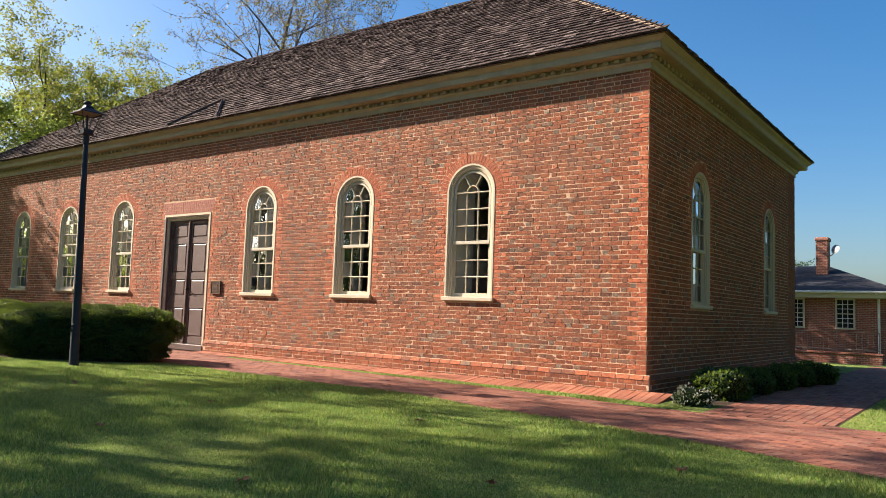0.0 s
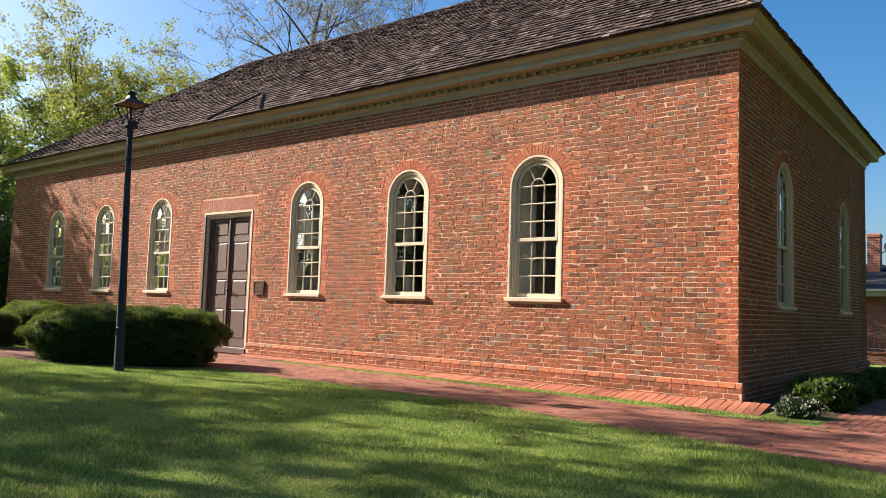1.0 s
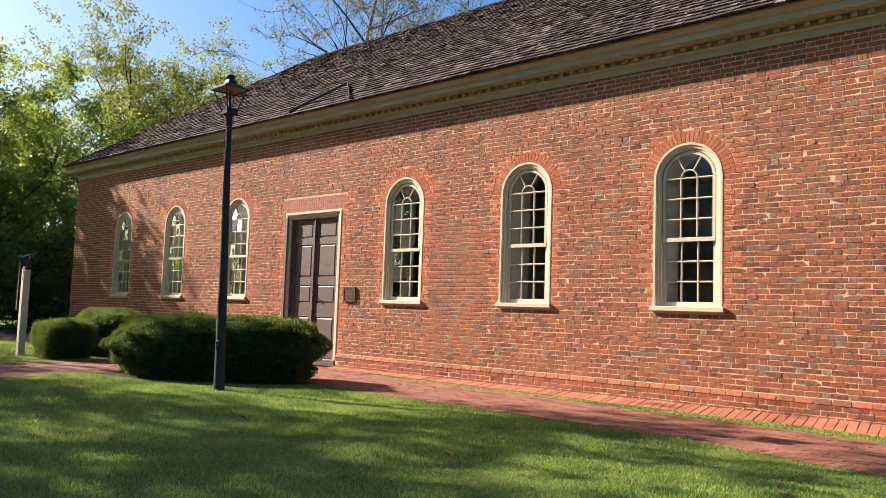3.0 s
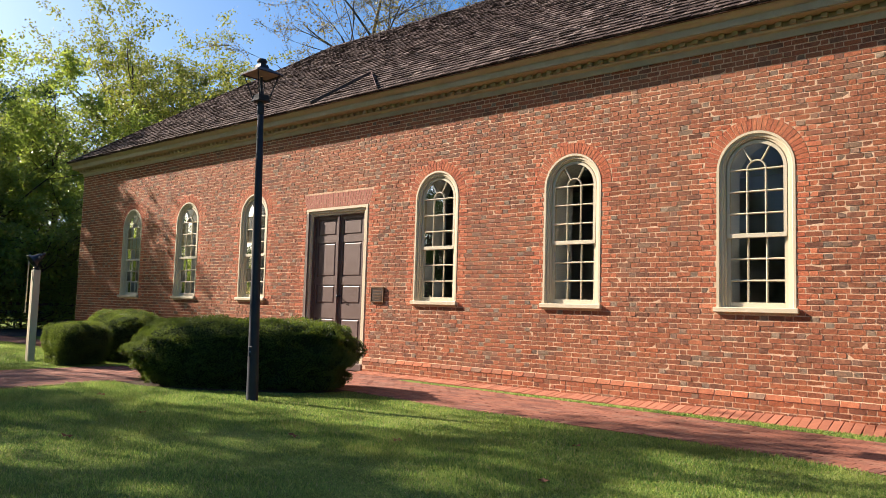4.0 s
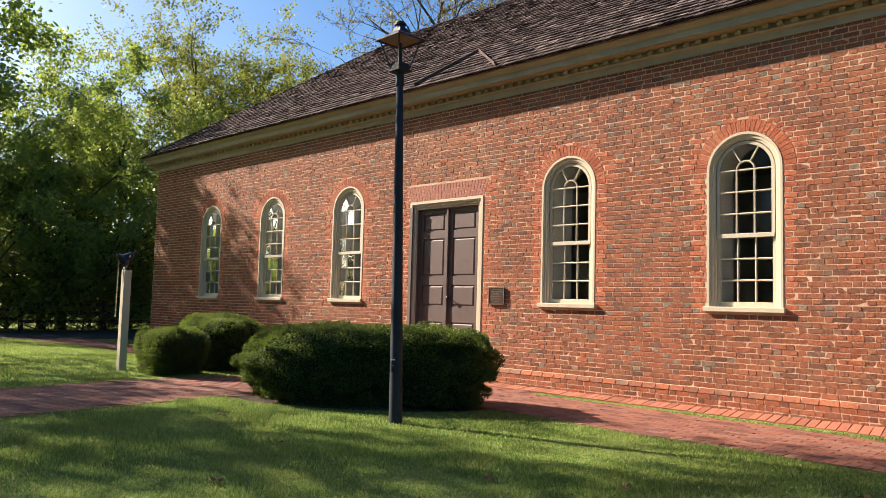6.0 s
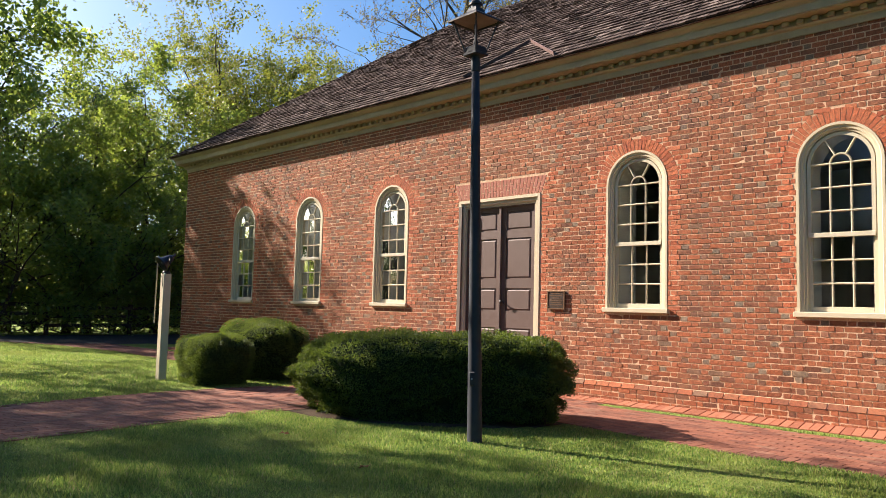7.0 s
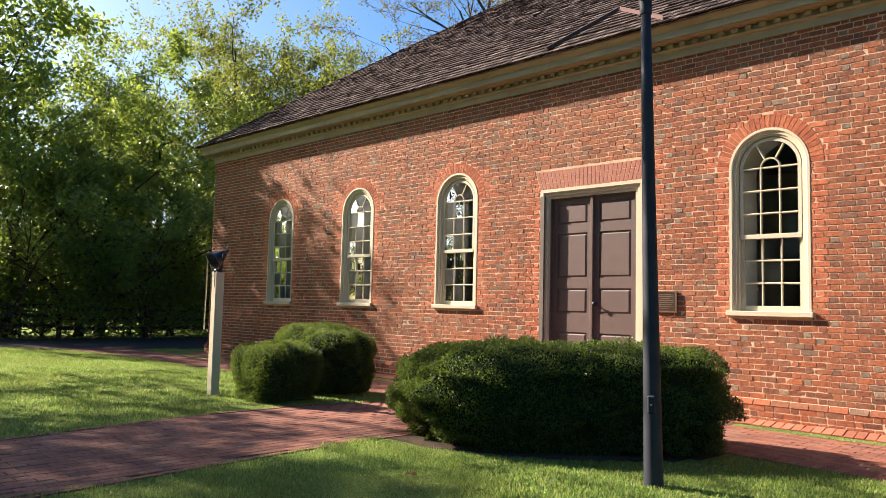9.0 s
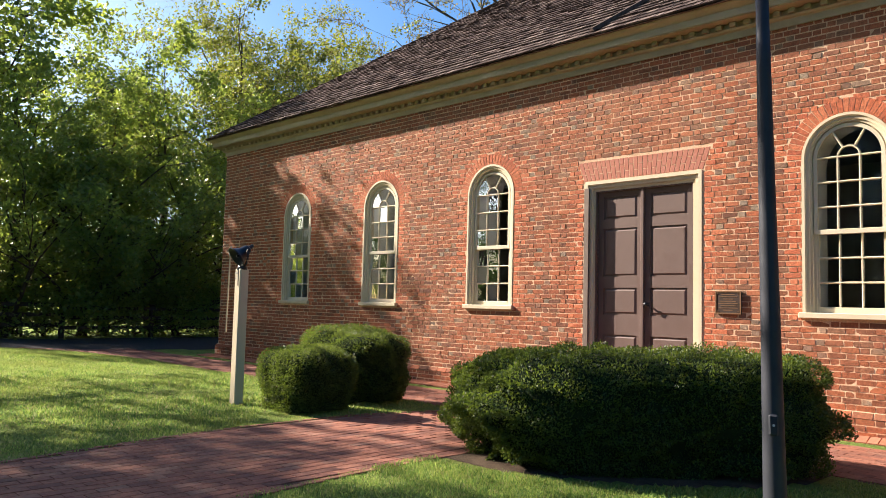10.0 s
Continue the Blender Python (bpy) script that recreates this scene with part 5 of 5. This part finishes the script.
def courses(l0, l1, z0, count, openings, place, proud, rest, heads, rubbed, near=None, spots=None, corners=()):
    """Flemish bond between l0 and l1, cut round the openings."""
    st, hd, jt = 0.198, 0.096, 0.009
    for c in range(count):
        za = z0 + c * COURSE + 0.0056 + rnd.uniform(-0.0015, 0.0015)
        zb = z0 + (c + 1) * COURSE - 0.0056 + rnd.uniform(-0.0015, 0.0015)
        zm = (za + zb) / 2
        cuts = []
        for cx, half, ob, ot, arched in openings:
            if not arched:
                top = ot + 0.31
                if ob - 0.1 < zm < top:
                    h = half + 0.026 + (0.105 * (zm - ot) / 0.3 if zm > ot else 0)
                    cuts.append((cx - h, cx + h))
            elif zm > ob - 0.02:
                if zm < ot:
                    cuts.append((cx - half - 0.006, cx + half + 0.006))
                elif zm < ot + ARCH_R:
                    h = math.sqrt(ARCH_R ** 2 - (zm - ot) ** 2) + 0.006
                    cuts.append((cx - h, cx + h))
        s = l0 - (0.0 if c % 2 else st / 2 + hd / 2 + jt) + 0.012 * math.sin(c * 1.7) - 0.02
        k = 0
        while s < l1:
            w = (st if (k % 2 == 0) else hd) + rnd.uniform(-0.003, 0.004)
            head = k % 2 == 1
            a, b = max(s, l0), min(s + w, l1)
            s += (st if (k % 2 == 0) else hd) + jt
            k += 1
            for ca, cb in cuts:
                if a < ca < b and b - ca < cb - ca:
                    b = min(b, ca)
                elif a < cb < b:
                    a = max(a, cb)
                elif ca <= a and b <= cb:
                    b = a
            if b - a < 0.03:
                continue
            mid = (a + b) / 2
            edge = min([abs(mid - q) for cut in cuts for q in cut] + [abs(mid - q) for q in corners] + [9])
            red = edge < (0.22 if c % 2 else 0.13)
            if near and not red and near(mid, zm) and len(spots) < 300:
                spots.append((a, b, za, zb))
            else:
                brick_block(rubbed if red else (heads if head else rest), a, b, za, zb, place, proud + rnd.uniform(-0.001, 0.002))


def south(s, d, z):
    return (s, WALL_Y + d, z)


def east(s, d, z):
    return (X1 - d, s, z)


rest, heads, red, spots = Geo(), Geo(), Geo(), []
courses(X0, X1, TABLE_TOP, 65, south_open, south, 0.0034, rest, heads, red, lambda s, z: -12.72 < s < -11.45 and z < 3.3, spots, (X1 - 0.02,))
tagged(part("brickwork", rest, BRICK, wall_south, "weathered red and brown stretcher bricks", fix=False), kind="stuff")
tagged(part("rubbed_brickwork", red, RUBBED, wall_south, "smooth orange-red rubbed bricks at edges", fix=False), kind="stuff")
tagged(part("header_bricks", heads, HEADER, wall_south, "brown and grey glazed header bricks", fix=False), kind="stuff")
rest2, heads2, red2 = Geo(), Geo(), Geo()
courses(WALL_Y + 0.01, BACK_Y, TABLE_TOP, 65, east_open, east, 0.0034, rest2, heads2, red2, corners=(WALL_Y + 0.02,))
tagged(part("brickwork", rest2, BRICK, wall_east, fix=False), kind="stuff")
tagged(part("header_bricks", heads2, HEADER, wall_east, fix=False), kind="stuff")
tagged(part("rubbed_brickwork", red2, RUBBED, wall_east, fix=False), kind="stuff")
g = Geo()
brick_block(g, -0.5, 0.5, -0.0295, 0.0295, lambda s, d, z: (s, d, z), 0.0036)
brick_mesh, head_mesh = g.mesh("brick", BRICK_1, fix=False), g.mesh("brick", HEADER_1, fix=False)
for a, b, za, zb in spots:
    o = part("brick", brick_mesh if b - a > 0.15 else head_mesh, BRICK_1, wall_south)
    o.location, o.scale = ((a + b) / 2, WALL_Y, (za + zb) / 2), (b - a - 0.006, 1, 1)
    o.rotation_euler = (0, rnd.gauss(0, 0.006), rnd.gauss(0, 0.004))


# moulded foot of the walls
def foot(l0, l1, place, holes):
    """The projecting foot: core, three courses and a sloped top course."""
    core, b = Geo(), Geo()
    runs, s = [], l0
    for a, c in holes:
        runs.append((s, a))
        s = c
    runs.append((s, l1))
    for a, c in runs:
        prof = [(0.0, 0.0), (-0.055, 0.0), (-0.055, TABLE_TOP - COURSE), (-0.004, TABLE_TOP), (0.0, TABLE_TOP)]
        core.sweep([lambda d, z: place(a, d, z), lambda d, z: place(c, d, z)], prof)
        for r in range(4):
            za, zb = TABLE_TOP - COURSE * (r + 2) + 0.006, TABLE_TOP - COURSE * (r + 1) - 0.006
            s, k = a + (0.1 if r % 2 else 0), 0
            while s < c - 0.03:
                w = (0.190 if k % 2 == 0 else 0.090) * rnd.uniform(0.95, 1.05)
                brick_block(b, s, min(s + w, c), za, zb, lambda q, d, z: place(q, d - 0.055, z), 0.003 + rnd.uniform(0, 0.003))
                s += w + 0.0125
                k += 1
        s = a
        while s < c - 0.03:
            w = min(0.213 * rnd.uniform(0.95, 1.05), c - s)
            i = len(b.v)
            lo, hi, e = TABLE_TOP - COURSE + 0.004, TABLE_TOP - 0.006, 0.003
            b.v += [place(s, -0.054, lo - 0.006), place(s + w, -0.054, lo - 0.006), place(s + w, 0.0, hi), place(s, 0.0, hi)]
            b.v += [place(s + e, -0.066, lo), place(s + w - e, -0.066 + rnd.uniform(-0.003, 0.003), lo), place(s + w - e, -0.014, hi), place(s + e, -0.014, hi)]
            b.f += [(i + q, i + (q + 1) % 4, i + 4 + (q + 1) % 4, i + 4 + q) for q in range(4)]
            b.f.append((i + 4, i + 5, i + 6, i + 7))
            s += w + 0.009
    return core, b


core, b = foot(X0 - 0.06, X1 + 0.06, south, [(DOOR_X - DOOR_HALF - 0.04, DOOR_X + DOOR_HALF + 0.04)])
part("foot", core, MORTAR, wall_south)
tagged(part("foot_bricks", b, BRICK, wall_south, fix=False), kind="stuff")
core, b = foot(WALL_Y + 0.001, BACK_Y, east, [])
part("foot", core, MORTAR, wall_east)
tagged(part("foot_bricks", b, BRICK, wall_east, fix=False), kind="stuff")

# arch bricks
NV = 29
g = Geo()
st_a = math.pi / NV / 2 - 0.006
i = 0
g.v += [(FRAME_R * math.sin(-st_a), 0.0, FRAME_R), (FRAME_R * math.sin(st_a), 0.0, FRAME_R), (ARCH_R * math.sin(st_a), 0.0, ARCH_R), (ARCH_R * math.sin(-st_a), 0.0, ARCH_R)]
g.v += [(x * 0.93, -0.003, FRAME_R + (z - FRAME_R) * 0.96 + 0.004) for x, _, z in g.v[:4]]
g.f += [(q, (q + 1) % 4, 4 + (q + 1) % 4, 4 + q) for q in range(4)] + [(4, 5, 6, 7)]
arch_mesh = g.mesh("arch_brick", RUBBED_1)
for c in WINDOWS:
    for k in range(NV):
        a = -90 + 180 * (k + 0.5) / NV
        o = part("arch_brick", arch_mesh, RUBBED_1, wall_south)
        o.location, o.rotation_euler = (c, WALL_Y - 0.001, SPRING_Z), (0, radians(a), 0)
for c in END_WINDOWS:
    for k in range(NV):
        a = -90 + 180 * (k + 0.5) / NV
        o = part("arch_brick", arch_mesh, RUBBED_1, wall_east)
        o.matrix_world = pose(X1 + 0.001, c, SPRING_Z, 0, 0, 90) @ pose(0, 0, 0, 0, a, 0)

# flat arch over the door: splayed bricks in broken courses
fz0, fz1 = DOOR_TOP + 0.008, DOOR_TOP + 0.30
cols = 27
for k in range(cols):
    u0, u1 = -1 + 2 * k / cols, -1 + 2 * (k + 1) / cols
    bot, top = DOOR_HALF + 0.02, DOOR_HALF + 0.125
    cut = fz0 + (0.19 if k % 2 else 0.10)
    for za, zb in ((fz0, cut - 0.004), (cut + 0.004, fz1)):
        g = Geo()
        ka, kb2 = (za - fz0) / (fz1 - fz0), (zb - fz0) / (fz1 - fz0)
        wa, wb = bot + (top - bot) * ka, bot + (top - bot) * kb2
        q = [(DOOR_X + u0 * wa + 0.005, za), (DOOR_X + u1 * wa - 0.004, za), (DOOR_X + u1 * wb - 0.004, zb), (DOOR_X + u0 * wb + 0.004, zb)]
        g.v += [(x, WALL_Y, z) for x, z in q]
        mx, mz = sum(x for x, z in q) / 4, (za + zb) / 2
        g.v += [(mx + (x - mx) * 0.9, WALL_Y - 0.003, mz + (z - mz) * 0.95) for x, z in q]
        g.f += [(j, (j + 1) % 4, 4 + (j + 1) % 4, 4 + j) for j in range(4)] + [(4, 5, 6, 7)]
        part("lintel_brick", g, LINTEL, wall_south)

# ---- grass ----


def grass(name, count, x0, x1, y0, y1, tall, seed, label, keep=None, width=0.006):
    r = np.random.default_rng(seed)
    xs, ys = r.uniform(x0, x1, count * 2), r.uniform(y0, y1, count * 2)
    pts = [(x, y) for x, y in zip(xs, ys) if not paved(x, y) and (keep is None or keep(x, y)) and (((x + 14.28) + (y - 7.2)) / 2.6) ** 2 + (((x + 14.28) - (y - 7.2)) / 1.5) ** 2 > 1][:count]
    n = len(pts)
    p = np.array([(x, y, ground_z(x, y) - 0.004) for x, y in pts])
    a = r.uniform(0, 2 * np.pi, n)
    patch = np.array([0.55 + 0.9 * max(0.0, noise.noise(Vector((x * 0.8, y * 0.8, seed))) + 0.4) for x, y in pts])
    h = tall * r.uniform(0.45, 1.25, n) * patch
    w = width * r.uniform(0.7, 1.4, n)
    lean = r.uniform(0.1, 0.9, n) * h
    b = r.uniform(0, 2 * np.pi, n)
    side = np.stack([np.cos(a) * w, np.sin(a) * w, np.zeros(n)], 1)
    tip = np.stack([np.cos(b) * lean, np.sin(b) * lean, h], 1)
    v = np.concatenate([p - side, p + side, p + tip * 0.55 + side * 0.7 + np.array([0, 0, 0.1]) * h[:, None], p + tip], 1).reshape(-1, 3)
    me = bpy.data.meshes.new(name)
    me.vertices.add(4 * n)
    me.vertices.foreach_set("co", v.astype(np.float32).ravel())
    me.loops.add(4 * n)
    me.loops.foreach_set("vertex_index", np.arange(4 * n, dtype=np.int32))
    me.polygons.add(n)
    me.polygons.foreach_set("loop_start", np.arange(0, 4 * n, 4, dtype=np.int32))
    me.update(calc_edges=True)
    me.materials.append(BLADE)
    return tagged(new(name, me), label, "grass", kind="stuff")


grass("grass", 330000, -16, 1.5, 0.9, 6.0, 0.034, 1, "short mown grass in sun and shade", None, 0.0035)
grass("grass", 150000, -16, 4.0, 5.0, 9.0, 0.034, 2, "short mown grass beside the brick walk", None, 0.005)
grass("grass", 160000, -31, -16.9, 0.5, 8.5, 0.036, 3, "bright short grass round the bell post", None, 0.0065)
grass("grass", 12000, -13.7, -3.6, 9.2, 10.3, 0.035, 4, "narrow strip of grass between walk and wall", lambda x, y: far_edge(x) < y < lerp(APRON_EDGE, x), 0.006)
grass("grass", 50000, -1.75, 3.5, 7.3, 26, 0.036, 6, "sunlit mown grass east of the brick walk", lambda x, y: y > far_edge(x), 0.008)
grass("grass", 5000, -27.8, -18.2, 9.8, 10.3, 0.035, 5, "narrow strip of grass between walk and wall", lambda x, y: far_edge(x) < y < lerp(APRON_EDGE, x), 0.008)

# fallen leaves on the lawn
rnd = random.Random(77)
leaf_geo = Geo()
pts = [(0.055 * math.cos(a) * (1.0 if k % 2 else 0.55), 0.055 * math.sin(a) * (1.0 if k % 2 else 0.55), 0.012 * math.cos(3 * a)) for k, a in ((k, 6.2832 * k / 10) for k in range(10))]
for k in range(10):
    leaf_geo.face((0, 0, 0.0), pts[k], pts[(k + 1) % 10])
leaf_mesh = leaf_geo.mesh("fallen_leaf", DRY_LEAF)
for x, y in ((-9.5, 5.6), (-10.3, 5.0), (-6.8, 3.4), (-5.1, 5.9), (-3.0, 4.0), (-12.4, 4.6), (-8.2, 6.7), (-14.0, 4.9), (-4.2, 2.9), (-7.6, 5.2), (-11.5, 3.4), (-2.2, 5.4)):
    o = tagged(new("fallen_leaf", leaf_mesh), "dry brown leaf lying on the grass", "leaf", "fallen leaves")
    o.location, o.rotation_euler = (x, y, ground_z(x, y) + 0.028), (rnd.uniform(-0.3, 0.3), rnd.uniform(-0.3, 0.3), rnd.uniform(0, 6))
